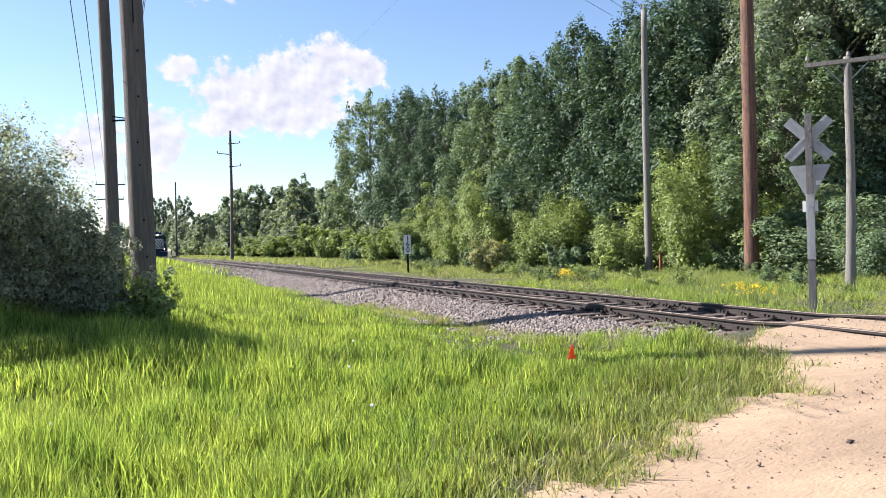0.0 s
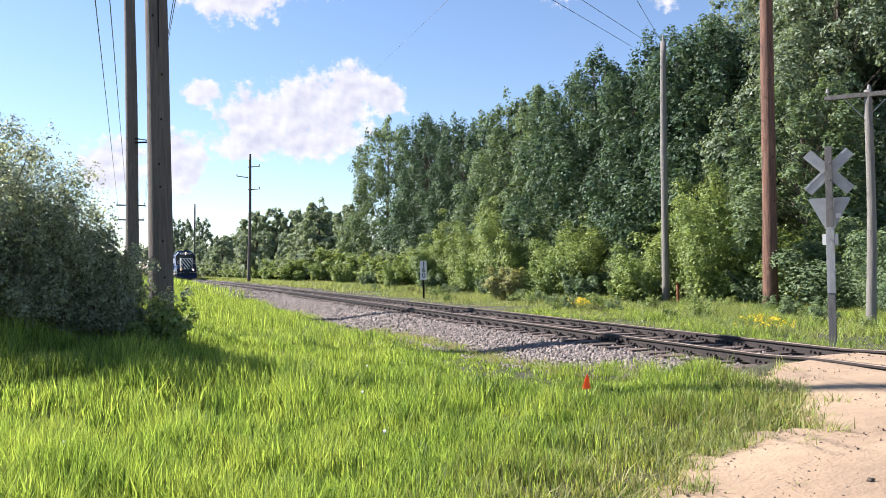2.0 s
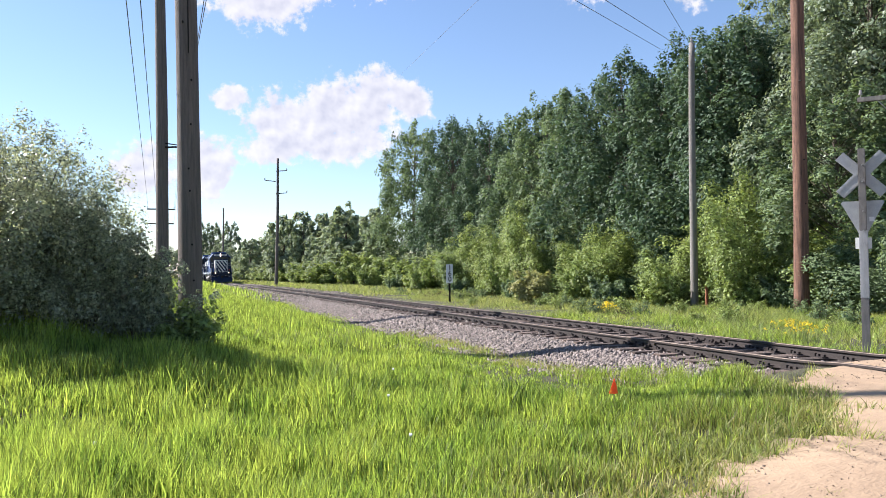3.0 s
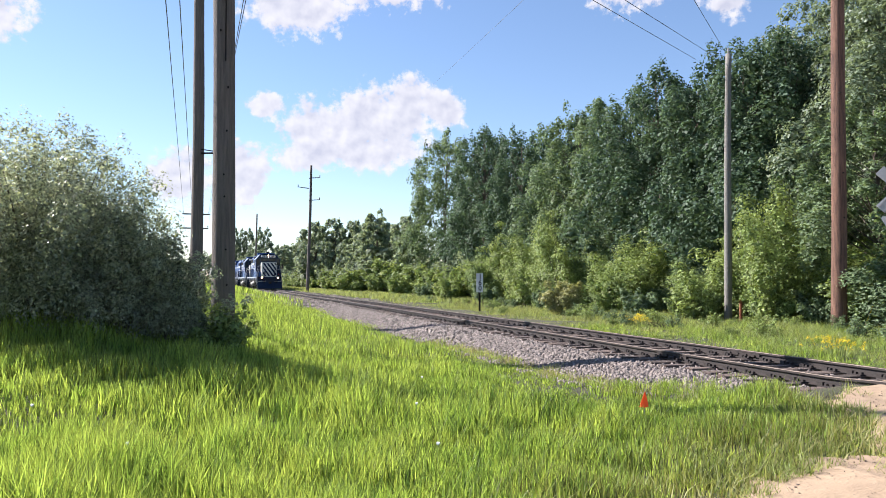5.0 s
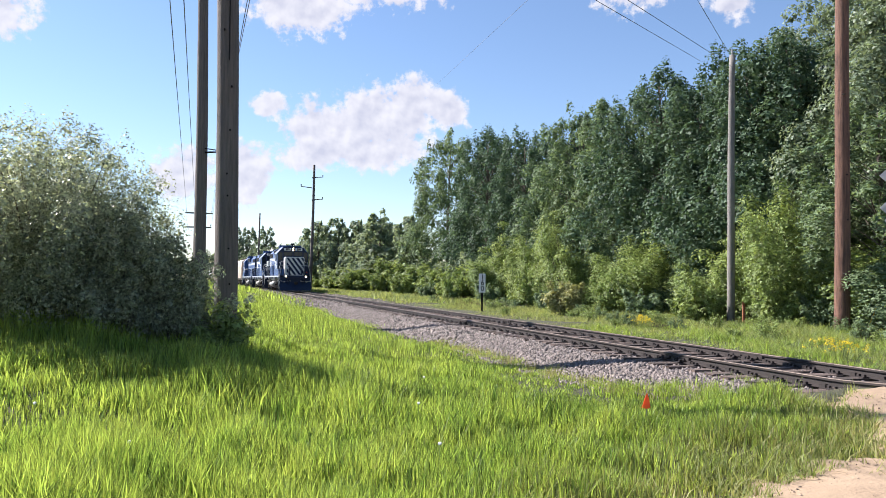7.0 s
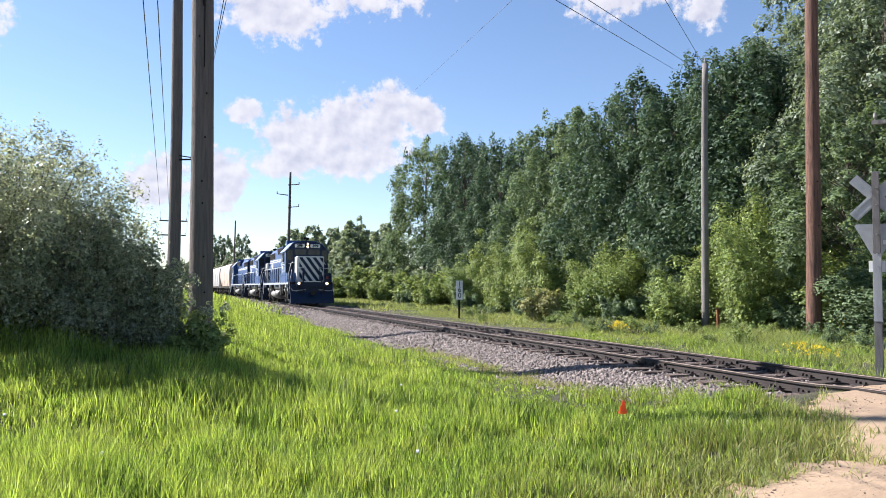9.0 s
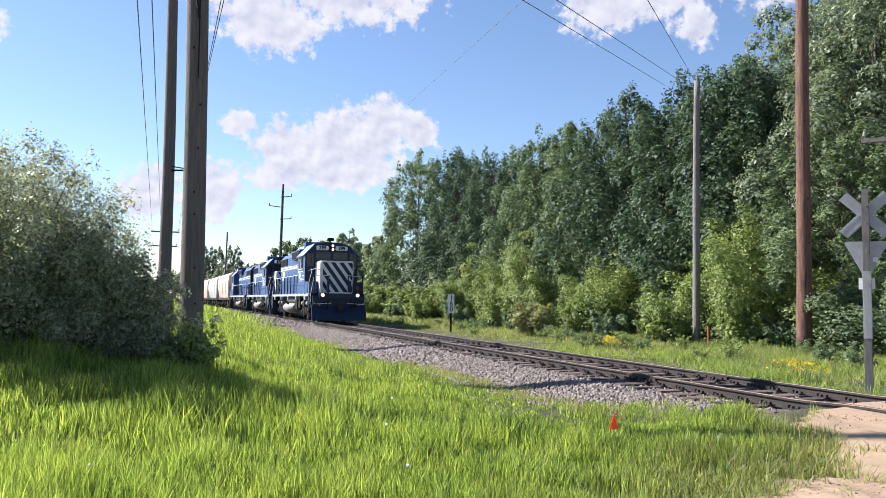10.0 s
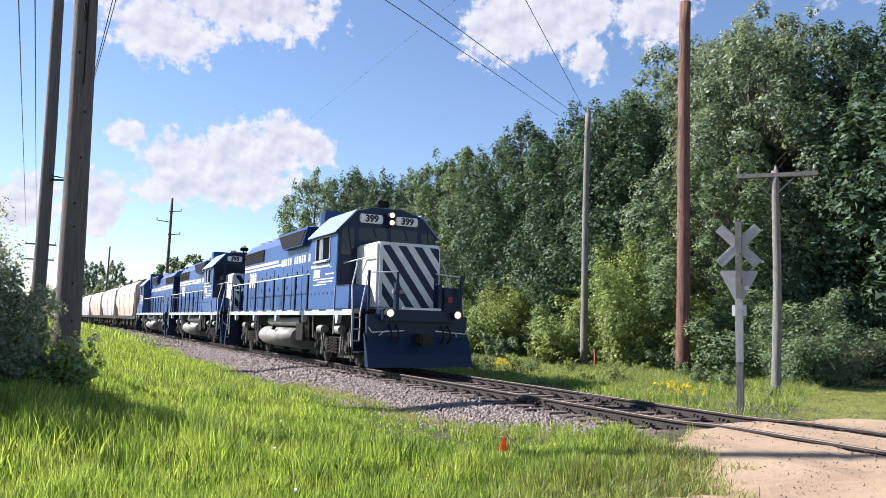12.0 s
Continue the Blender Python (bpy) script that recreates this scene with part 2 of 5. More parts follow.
def build_ballast():
    """The stone bed: a flat crown and two shoulders down to the ground."""
    ys = np.concatenate([np.arange(7.2, 60, 0.35), np.arange(60, 420, 4.0)])
    off = np.array([-3.0, -2.75, -2.3, -1.7, -1.35, -0.9, -0.4, 0, 0.4, 0.9, 1.35, 1.7, 2.3, 2.75, 3.0])
    top = np.array([-0.62, -0.48, -0.38, -0.25, -0.215, -0.205, -0.205, -0.205, -0.205, -0.205, -0.215, -0.25, -0.38, -0.48, -0.62])
    X = track_x(ys)[:, None] + np.where(np.abs(off)[None] > 1.0, off[None] * np.maximum((stone_reach(ys)[:, None] + 0.25) / 3.0, 0.45), off[None])
    Y = np.repeat(ys[:, None], len(off), 1)
    Z = np.repeat(top[None], len(ys), 0) + 0.02 * np.sin(X * 9 + Y * 5) * np.sin(Y * 7.3 + X)
    Z = np.where(np.abs(off)[None] > 1.4, np.maximum(Z, ground_z(X, Y) - 0.05), Z)
    m = len(off)
    i = (np.arange(len(ys) - 1)[:, None] * m + np.arange(m - 1)[None]).ravel()
    part("ballast_bed", mesh_of("ballast_bed", np.stack([X, Y, Z], -1).reshape(-1, 3), np.stack([i, i + m, i + m + 1, i + 1], -1)), BALLAST, railway, "grey crushed stone ballast bed", smooth=True)


build_ballast()


# ---------------------------------------------------------------- poles
def tapered_pole(name, base, top, r0, r1, mat, label, sides=20):
    """A round wooden pole, slightly crooked; base and top are (x, y, z)."""
    thing = tagged(empty(name, pose(*base)), label, "utility pole")
    bm = bmesh.new()
    d = Vector(top) - Vector(base)
    rings = []
    count = 16
    for i in range(count + 1):
        u = i / count
        c = d * u + Vector((0.03 * math.sin(u * 5 + base[0]), 0.03 * math.cos(u * 4 + base[1]), 0))
        r = r0 + (r1 - r0) * u
        rings.append([bm.verts.new(c + Vector((math.cos(k * math.tau / sides), math.sin(k * math.tau / sides), 0)) * r * (1 + 0.02 * math.sin(3 * k + i))) for k in range(sides)])
    for a, b in zip(rings[:-1], rings[1:]):
        for k in range(sides):
            bm.faces.new((a[k], a[(k + 1) % sides], b[(k + 1) % sides], b[k]))
    bm.faces.new(rings[-1]), bm.faces.new(rings[0][::-1])
    part("pole_shaft", bm, mat, thing, smooth=True)
    return thing


POLES = dict(
    near=tapered_pole("utility_pole", (0.385, 18.3, 0.0), (0.20, 18.3, 15.2), 0.264, 0.213, GREYWOOD, "thick weathered grey-brown wooden pole beside a bush"),
    second=tapered_pole("utility_pole", (-0.33, 30.0, 0.0), (-0.42, 30.0, 15.5), 0.235, 0.17, GREYWOOD, "weathered grey wooden pole behind a bush"),
    far=tapered_pole("utility_pole", (11.35, 90.0, -0.5), (11.6, 90.0, 14.6), 0.20, 0.13, GREYWOOD, "distant dark wooden pole with staggered side arms"),
    farther=tapered_pole("utility_pole", (9.5, 157.5, -0.5), (9.6, 157.5, 14.4), 0.20, 0.13, GREYWOOD, "slim distant wooden pole beside the track"),
    grey=tapered_pole("utility_pole", (20.67, 27.05, -0.6), (20.78, 26.95, 10.8), 0.165, 0.12, PALEWOOD, "tall pale grey wooden pole at the wood's edge"),
    brown=tapered_pole("utility_pole", (20.19, 20.73, -0.6), (20.45, 20.7, 13.5), 0.25, 0.20, REDWOOD, "stout red-brown wooden pole in the grass"),
    tel=tapered_pole("utility_pole", (17.67, 14.66, -0.6), (17.77, 14.6, 5.75), 0.125, 0.095, PALEWOOD, "short pale wooden pole with a crossarm"),
)

tapered_pole("utility_pole", (-8.0, 18.4, 0.0), (-8.0, 18.4, 20.5), 0.18, 0.13, GREYWOOD, "weathered pole whose shadow crosses the road")


# ---------------------------------------------------------------- trees and bushes
def leaves(rng, centres, radii, count, size, name, mat, up=0.35, drop=0.0, core=0.09, spread=0.42):
    """Many small leaves on the upper skins of the clumps given, and some larger ones within; drop draws a clump out to a point upwards."""
    w = radii[:, 0] * radii[:, 1] + radii[:, 0] * radii[:, 2]
    k = rng.choice(len(centres), count, p=w / w.sum())
    d = rng.normal(size=(count, 3))
    d /= np.linalg.norm(d, axis=1, keepdims=True)
    d[:, 2] = np.where((d[:, 2] < -0.25) & (rng.random(count) < 0.65), -d[:, 2], d[:, 2])
    inner = rng.random((count, 1)) < core
    reach = np.where(inner, rng.uniform(0.0, 0.55, (count, 1)), rng.uniform(0.7, 1.0, (count, 1)) * rng.uniform(0.9, 1.16, (count, 1)))
    lift = np.maximum(d[:, 2:], 0) * drop
    c = centres[k] + d * radii[k] * reach * np.concatenate([1 - 0.75 * lift, 1 - 0.75 * lift, 1 + lift], 1)
    nrm = d + rng.normal(size=(count, 3)) * spread + np.array([0, 0, up])
    nrm /= np.linalg.norm(nrm, axis=1, keepdims=True)
    a = np.cross(nrm, rng.normal(size=(count, 3)))
    a /= np.linalg.norm(a, axis=1, keepdims=True)
    b = np.cross(nrm, a)
    s = size * rng.uniform(0.6, 1.35, (count, 1)) * np.where(inner, 1.9, 1.0)
    v = np.stack([c - a * s, c + b * s * 0.62 + a * s * 0.3, c + a * s * 0.7 - b * s * 0.55], 1).reshape(-1, 3)
    return mesh_of(name, v, np.arange(count * 3).reshape(-1, 3), mat)


def limb(bm, a, b, r0, r1, bend, sides=6, steps=4):
    a, b = Vector(a), Vector(b)
    rings = []
    for i in range(steps + 1):
        u = i / steps
        c = a.lerp(b, u) + Vector(bend) * math.sin(u * math.pi)
        r = r0 + (r1 - r0) * u
        rings.append([bm.verts.new(c + Vector((math.cos(k * math.tau / sides) * r, math.sin(k * math.tau / sides) * r, 0))) for k in range(sides)])
    for p, q in zip(rings[:-1], rings[1:]):
        for k in range(sides):
            bm.faces.new((p[k], p[(k + 1) % sides], q[(k + 1) % sides], q[k]))
    bm.faces.new(rings[-1])


def tree(seed, height, radius, base, count, size, mat, label, name="tree", category="tree", clumps=46, taper=0.75, trunk=0.22, plume=1.0, puff=1.0, drop=0.0):
    """A broadleaf tree: tapered trunk, limbs out to the clumps, and leaves round them."""
    rng = np.random.default_rng(seed)
    thing = tagged(empty(name), label, category)
    # clumps over an uneven, round-shouldered crown, some within it, and upright tufts along its top
    turn = rng.uniform(0, math.tau, 4)
    cs, rs = [], []
    for i in range(clumps):
        ang = i * 2.39996 + rng.uniform(-0.3, 0.3)
        u = ((i + rng.random()) / clumps) ** 0.9
        uneven = 1 + 0.16 * math.sin(2 * ang + turn[0] + 3 * u) + 0.13 * math.sin(3 * ang + turn[1] - 9 * u) + 0.10 * math.sin(13 * u + turn[2])
        peak = 1 - 0.10 * (1 + math.sin(2 * ang + turn[3])) * 0.5 - 0.05 * rng.random()
        wide = radius * uneven * min(1.0, (u / 0.22 + 0.12) ** 0.5) * np.sqrt(max(0.03, 1 - max(0.0, (u - 0.3) / 0.73) ** 2)) * taper
        q = wide * (rng.uniform(0.2, 0.65) if i % 6 == 0 else rng.uniform(0.78, 1.0))
        r = radius * rng.uniform(0.14, 0.27) * (1 - 0.3 * u) * puff
        high = plume * rng.uniform(0.75, 1.2)
        if u > 0.7 and i % 2:
            r, high = r * 0.62, high * 1.7
        cs.append((q * np.cos(ang), q * np.sin(ang), base + (height * peak - base - r) * u))
        rs.append((r, r, r * high))
    cs, rs = np.array(cs), np.array(rs)
    bm = bmesh.new()
    top = Vector((rng.uniform(-0.4, 0.4), rng.uniform(-0.4, 0.4), height * 0.9))
    limb(bm, (0, 0, -0.6), top, trunk, 0.03, (0.15, -0.1, 0), 8, 7)
    for c in cs[::2]:
        z = max(base * 0.6, c[2] - 0.25 * height * rng.uniform(0.3, 0.7))
        limb(bm, top * (z / top.z), c, trunk * 0.32 * (1 - 0.6 * z / height), 0.012, (0, 0, 0.12), 5, 3)
    part("trunk", bm, BARK, thing, smooth=True)
    part("crown", leaves(rng, cs, rs, count, size, "crown", mat, drop=drop), None, thing)
    return thing


def shrub(seed, height, radius, count, size, mat, label, name="bush", stems=9, clumps=26, fine=1.0, ragged=0.35, drop=0.15, core=0.09):
    """A bush: arching stems from the ground, each carrying clumps of leaves that thin out towards its tip."""
    rng = np.random.default_rng(seed)
    thing = tagged(empty(name), label, "bush")
    boughs = max(10, clumps // 5)
    cs, rs = [], []
    bm = bmesh.new()
    for k in range(boughs):
        ang = k * 2.4 + rng.uniform(-0.5, 0.5)
        lean = np.sqrt((k + rng.uniform(0, 1)) / boughs)
        high = height * (1 + ragged * rng.uniform(-0.75, 0.3)) * np.sqrt(max(0.1, 1 - 0.72 * lean ** 2.4))
        out = radius * lean * (1 + ragged * rng.uniform(-0.4, 0.3))
        root = radius * 0.25 * lean
        low = rng.uniform(0.02, 0.25)
        spot = []
        for i in range(6):
            u = low + (1 - low) * (i + rng.uniform(0.2, 0.8)) / 6
            q = root + (out - root) * u ** (0.75 + 0.6 * rng.random())
            z = high * (1.25 * u - 0.25 * u * u)
            r = min(radius, height) * fine * (0.28 * (1 - u) ** 0.7 + 0.13) * rng.uniform(0.7, 1.2)
            spot.append((q * np.cos(ang) + rng.normal(0, 0.06 * radius), q * np.sin(ang) + rng.normal(0, 0.06 * radius), max(z, 0.04 * height)))
            rs.append((r, r, r * rng.uniform(0.75, 1.15)))
        cs += spot
        if k < max(stems, 12):
            limb(bm, (root * np.cos(ang) * 0.3, root * np.sin(ang) * 0.3, -0.3), spot[-2], 0.014 * height, 0.005, (np.cos(ang) * -0.12 * out, np.sin(ang) * -0.12 * out, 0.01 * height), 5, 5)
    cs, rs = np.array(cs), np.array(rs)
    part("stem_clump", bm, BARK, thing, smooth=True)
    part("foliage", leaves(rng, cs, rs, count, size, "foliage", mat, drop=drop, core=core), None, thing)
    return thing


def put(thing, x, y, turn, used):
    """Stands a prototype at its first place, and copies of it at the later ones."""
    m = pose(x, y, float(ground_z(x, y)), 0, 0, turn)
    if thing in used:
        return copy_thing(thing, m)
    used.add(thing)
    thing.matrix_basis = m
    return thing


USED = set()
rng_wood = random.Random(5)
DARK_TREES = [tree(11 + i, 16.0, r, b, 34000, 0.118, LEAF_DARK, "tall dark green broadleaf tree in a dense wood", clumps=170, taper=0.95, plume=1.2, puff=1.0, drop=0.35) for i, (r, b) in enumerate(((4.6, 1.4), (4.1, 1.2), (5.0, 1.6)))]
MID_TREES = [tree(31 + i, 16.0, r, b, 30000, 0.12, LEAF, "tall green broadleaf tree at the wood's edge", clumps=150, taper=0.95, plume=1.1, puff=1.0, drop=0.3) for i, (r, b) in enumerate(((4.4, 1.2), (4.0, 1.0)))]
PALE_TREES = [tree(41 + i, 16.0, r, b, 46000, 0.095, LEAF_POPLAR, "tall pale silver-green poplar tree", clumps=190, taper=0.92, plume=0.95) for i, (r, b) in enumerate(((4.8, 2.0), (4.2, 2.0)))]
LOW_TREES = [tree(51 + i, h, r, b, 5200, 0.25, LEAF_HAZED, "small round-headed green tree beside the railway", clumps=70, puff=1.15, drop=0.0, plume=0.8) for i, (h, r, b) in enumerate(((9.5, 3.2, 1.0), (11.0, 3.6, 2.6)))]
AIRY_TREE = tree(55, 12.0, 4.2, 2.2, 6500, 0.2, LEAF_POPLAR, "distant pale airy tree beyond the railway", clumps=95, puff=0.75, drop=0.3)
FAR_SHRUBS = [shrub(65 + i, h, r, 4600, 0.18, m, "distant leafy green bush along the railway", clumps=90, fine=0.75, ragged=0.6) for i, (h, r, m) in enumerate(((4.8, 2.8, LEAF_LIGHT), (4.0, 2.5, LEAF_HAZED)))]
SHRUBS = [shrub(61 + i, h, r, 34000, 0.067, m, "dense leafy green bush at the wood's edge", clumps=64, fine=0.95, ragged=0.75, drop=0.0) for i, (h, r, m) in enumerate(((5.4, 3.2, LEAF_LIGHT), (4.4, 2.9, LEAF_LIGHT), (5.2, 2.9, LEAF_LIGHT), (3.8, 2.6, LEAF)))]
LOW_SHRUBS = [shrub(71 + i, h, r, 4500, 0.075, m, "low bright green bush in the grass", clumps=60, fine=0.75, ragged=0.8) for i, (h, r, m) in enumerate(((2.0, 1.3, LEAF_LIGHT), (1.5, 1.1, LEAF)))]
WEEDS = [shrub(75 + i, 0.6, 0.5, 1300, 0.03, m, "leafy green weed in rough grass", clumps=50, fine=0.8, ragged=0.9) for i, m in enumerate((LEAF_LIGHT, LEAF, LEAF_LIGHT))]

# the tall wood east of the track: (x, y, kind, height)
WOOD = ((26.8, 86, 3, 20.2), (26.6, 72, 0, 17.6), (27.2, 64, 1, 15.8), (26.5, 51.5, 3, 15.6), (26.5, 46, 4, 15.0), (26.0, 40, 2, 15.2), (26.8, 36.8, 1, 13.9), (26.5, 33, 0, 14.8), (28.8, 33.3, 2, 14.8),
        (28, 57.5, 1, 14.6), (29, 78, 1, 18.0), (30, 42, 2, 15.0), (31, 37, 7, 15.5), (31, 47, 8, 15.5), (31, 57, 7, 15.5), (31, 68, 8, 16.5), (32, 80, 7, 18),
        (31.2, 28.4, 5, 18.2), (31.2, 32.0, 6, 19.0), (31.0, 25.2, 6, 18.6), (28.4, 25.0, 5, 16.8), (27.4, 31.0, 0, 14.2), (32.5, 27, 5, 18.0), (31.8, 21.8, 1, 16.6), (33, 30, 7, 16),
        (24.0, 22.6, 4, 9.0), (29.5, 18.6, 7, 12.5), (33.0, 18.4, 8, 14.5), (36.5, 18.4, 7, 15.0), (40.0, 18.0, 7, 16.0), (44.5, 18.5, 8, 16.0), (34.5, 22.0, 7, 17.0), (39, 23, 8, 17), (50, 19, 7, 16))
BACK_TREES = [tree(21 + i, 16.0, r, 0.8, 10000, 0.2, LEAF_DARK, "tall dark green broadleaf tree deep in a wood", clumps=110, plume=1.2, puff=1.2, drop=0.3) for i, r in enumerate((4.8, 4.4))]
KINDS = DARK_TREES + MID_TREES + PALE_TREES + BACK_TREES
for x, y, kind, high in WOOD:
    it = tagged(put(KINDS[kind], x, y, rng_wood.uniform(0, 360), USED), group="trees of the wood")
    s = high / 16.0
    it.scale = (0.5 + 0.5 * s, 0.5 + 0.5 * s, s)

# bushes along its foot
for i, (x, y) in enumerate(((22.5, 25), (24.0, 22.0), (22.4, 30.2), (23.5, 33.5), (21.8, 35.5), (22.5, 39.5), (21.0, 43), (23.5, 43.5), (21.0, 47.5), (23, 50), (20.2, 52),
                            (22.5, 56), (20.5, 60), (22.5, 64), (20.3, 68.5), (22.5, 73), (20.5, 78), (22.5, 83), (20.2, 88), (22.4, 18.4), (24, 27.5), (21.7, 16.7))):
    it = tagged(put(FAR_SHRUBS[i % 2] if y > 58 else SHRUBS[3 if y < 19 else i % 4], x, y, rng_wood.uniform(0, 360), USED), group="bushes at the wood's edge")
    it.scale = (rng_wood.uniform(0.85, 1.3), rng_wood.uniform(0.85, 1.3), rng_wood.uniform(0.55, 1.05) if y > 19 else 0.75)
for i, (x, y) in enumerate(((19.6, 27.8), (18.8, 30.5), (19.2, 34.0), (17.8, 38.5), (18.2, 42.5), (17.6, 47.0), (17.4, 55), (17.8, 63), (17.5, 72), (21.6, 22.8), (20.6, 24.3))):
    tagged(put(LOW_SHRUBS[i % 2], x, y, rng_wood.uniform(0, 360), USED), group="low bushes by the track")
for i in range(46):
    y = 14 + i % 26 * 1.55 + i // 26 * 0.8
    it = tagged(put(WEEDS[i % 3], rng_wood.uniform(13.2, 18.4) if y > 22 else rng_wood.uniform(15.0, 20.5), y, rng_wood.uniform(0, 360), USED), group="weeds by the track")
    s = rng_wood.uniform(0.4, 1.1)
    it.scale = (s * 1.2, s * 1.2, s)
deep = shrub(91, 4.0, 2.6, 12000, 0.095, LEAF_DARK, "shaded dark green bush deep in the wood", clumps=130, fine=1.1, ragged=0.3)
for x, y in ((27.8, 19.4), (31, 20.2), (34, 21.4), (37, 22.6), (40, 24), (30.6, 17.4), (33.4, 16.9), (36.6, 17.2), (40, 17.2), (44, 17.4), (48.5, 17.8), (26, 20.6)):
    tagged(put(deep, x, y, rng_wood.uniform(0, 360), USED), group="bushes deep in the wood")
put(shrub(93, 1.7, 1.15, 5000, 0.08, LEAF_PALE, "pale yellowish flowering bush beside the track", clumps=30), 16.4, 33.6, 0, USED)
# smaller trees further along the track
for i in range(22):
    y = 96 + i * 7.5 + rng_wood.uniform(-2, 2)
    x = float(track_x(y)) + 12.5 + rng_wood.uniform(-1.5, 4)
    it = tagged(put(LOW_TREES[i % 2], x, y, rng_wood.uniform(0, 360), USED), group="small trees along the railway")
    it.scale = (rng_wood.uniform(0.85, 1.2), rng_wood.uniform(0.85, 1.2), rng_wood.uniform(0.75, 1.15))
for x, y, s in ((16.4, 122, 1.2), (18.9, 119, 1.25), (21.6, 116, 1.2), (25.8, 112, 1.12), (23.0, 91, 0.95), (25.5, 99, 1.15), (21.8, 99, 0.8), (24.0, 107, 1.0), (20.5, 92, 0.55)):
    tagged(put(LOW_TREES[0], x, y, s * 300, USED), group="small trees along the railway").scale = (1.05, 1.05, s)
for i in range(16):
    y = 92 + i * 7
    tagged(put(FAR_SHRUBS[i % 2], float(track_x(y)) + 10.2 + rng_wood.uniform(-1, 1), y, rng_wood.uniform(0, 360), USED), group="bushes along the railway")
# a far belt across the end of the line
for i in range(14):
    it = tagged(put(AIRY_TREE if i in (8, 9, 10) else LOW_TREES[i % 2], -34 + i * 5.2 + rng_wood.uniform(-1, 1), 268 + 6 * math.sin(i * 1.7), rng_wood.uniform(0, 360), USED), group="distant trees")
    it.scale = (1.3, 1.3, 1.65 if i in (8, 9, 10) else rng_wood.uniform(0.75, 1.1))

# the large bush west of the track
BUSH_LABEL = "large silvery green bush in full leaf beside a pole"
big = shrub(81, 3.36, 2.35, 150000, 0.025, LEAF_SILVER, BUSH_LABEL, stems=30, clumps=420, fine=0.62, ragged=0.13, drop=0.6, core=0.06)
put(big, -2.5, 13.6, 20, USED)
put(shrub(82, 2.3, 1.25, 34000, 0.026, LEAF_SILVER, "dense silvery green bush between a larger bush and a pole", stems=14, clumps=130, fine=0.6, ragged=0.3, drop=0.5, core=0.06), -1.3, 13.3, 40, USED)
side_bush = shrub(83, 2.0, 1.1, 26000, 0.028, LEAF_SILVER, "smaller silvery green bush at a pole's foot", stems=16, clumps=110, fine=0.55, ragged=0.7, drop=0.6, core=0.03)
put(side_bush, -0.55, 13.4, 0, USED)
put(shrub(85, 0.8, 0.8, 4500, 0.045, LEAF_LIGHT, "low leafy green shrub at a pole's foot", stems=8, clumps=60, fine=0.7, ragged=0.8), 0.2, 13.5, 0, USED)
put(shrub(84, 3.9, 2.4, 22000, 0.05, LEAF_SILVER, BUSH_LABEL, stems=12, clumps=300, fine=0.7, ragged=0.2), -6.4, 15.8, 70, USED)


# ---------------------------------------------------------------- grass
def blades(name, rng, x, y, tall, wide, mat, lean=0.35, plain=False):
    """Bent, tapering blades of grass rooted at x, y."""
    n = len(x)
    z = np.maximum(ground_z(x, y), np.where(np.abs(x - track_x(y)) < 2.6, -0.42 + 0.16 * S(2.4, 1.4, np.abs(x - track_x(y))), -9)) - 0.02
    ang = rng.uniform(0, math.tau, n)
    h = tall * rng.uniform(0.45, 1.25, n)
    w = wide * rng.uniform(0.6, 1.3, n)
    bend = h * lean * rng.uniform(0.1, 1.6, n)
    fa = ang + rng.uniform(0.6, 2.5, n)
    ux, uy, bx, by = np.cos(ang) * w, np.sin(ang) * w, np.cos(fa) * bend, np.sin(fa) * bend
    def row(k, side, up, out):
        return np.stack([x + side * ux * k + bx * out, y + side * uy * k + by * out, z + h * up], -1)
    if plain:
        v = np.stack([row(1, -1, 0, 0), row(1, 1, 0, 0), row(0, 0, 1.0, 1.0)], 1).reshape(-1, 3)
        return part(name, mesh_of(name, v, np.arange(n * 3).reshape(-1, 3), mat), None)
    v = np.stack([row(1, -1, 0, 0), row(1, 1, 0, 0), row(0.8, -1, 0.55, 0.3), row(0.8, 1, 0.55, 0.3), row(0, 0, 1.0, 1.0)], 1).reshape(-1, 3)
    i = np.arange(n)[:, None] * 5
    f = np.concatenate([i + [0, 1, 3], i + [0, 3, 2], i + [2, 3, 4]], 1).reshape(-1, 3)
    return part(name, mesh_of(name, v, f, mat), None)


def grow(rng, n, x0, x1, y0, y1):
    """Roots for n blades, kept off the road and the ballast, standing in tufts."""
    x, y = rng.uniform(x0, x1, n), rng.uniform(y0, y1, n)
    tuft = np.sin(x * 5.1 + 2 * np.sin(y * 3.7)) * np.sin(y * 4.3 + 1.7 * np.sin(x * 2.9))
    keep = (y > road_edge(x) + rng.exponential(0.3, n) - 0.22) & (tuft > rng.uniform(-1.3, 0.4, n))
    side = x - track_x(y)
    keep &= (np.abs(side) > stone_reach(y) + rng.normal(0, 0.14, n)) & ((y > 8.1) | (np.abs(side) > 1.3))
    return x[keep], y[keep]


rng_grass = np.random.default_rng(3)


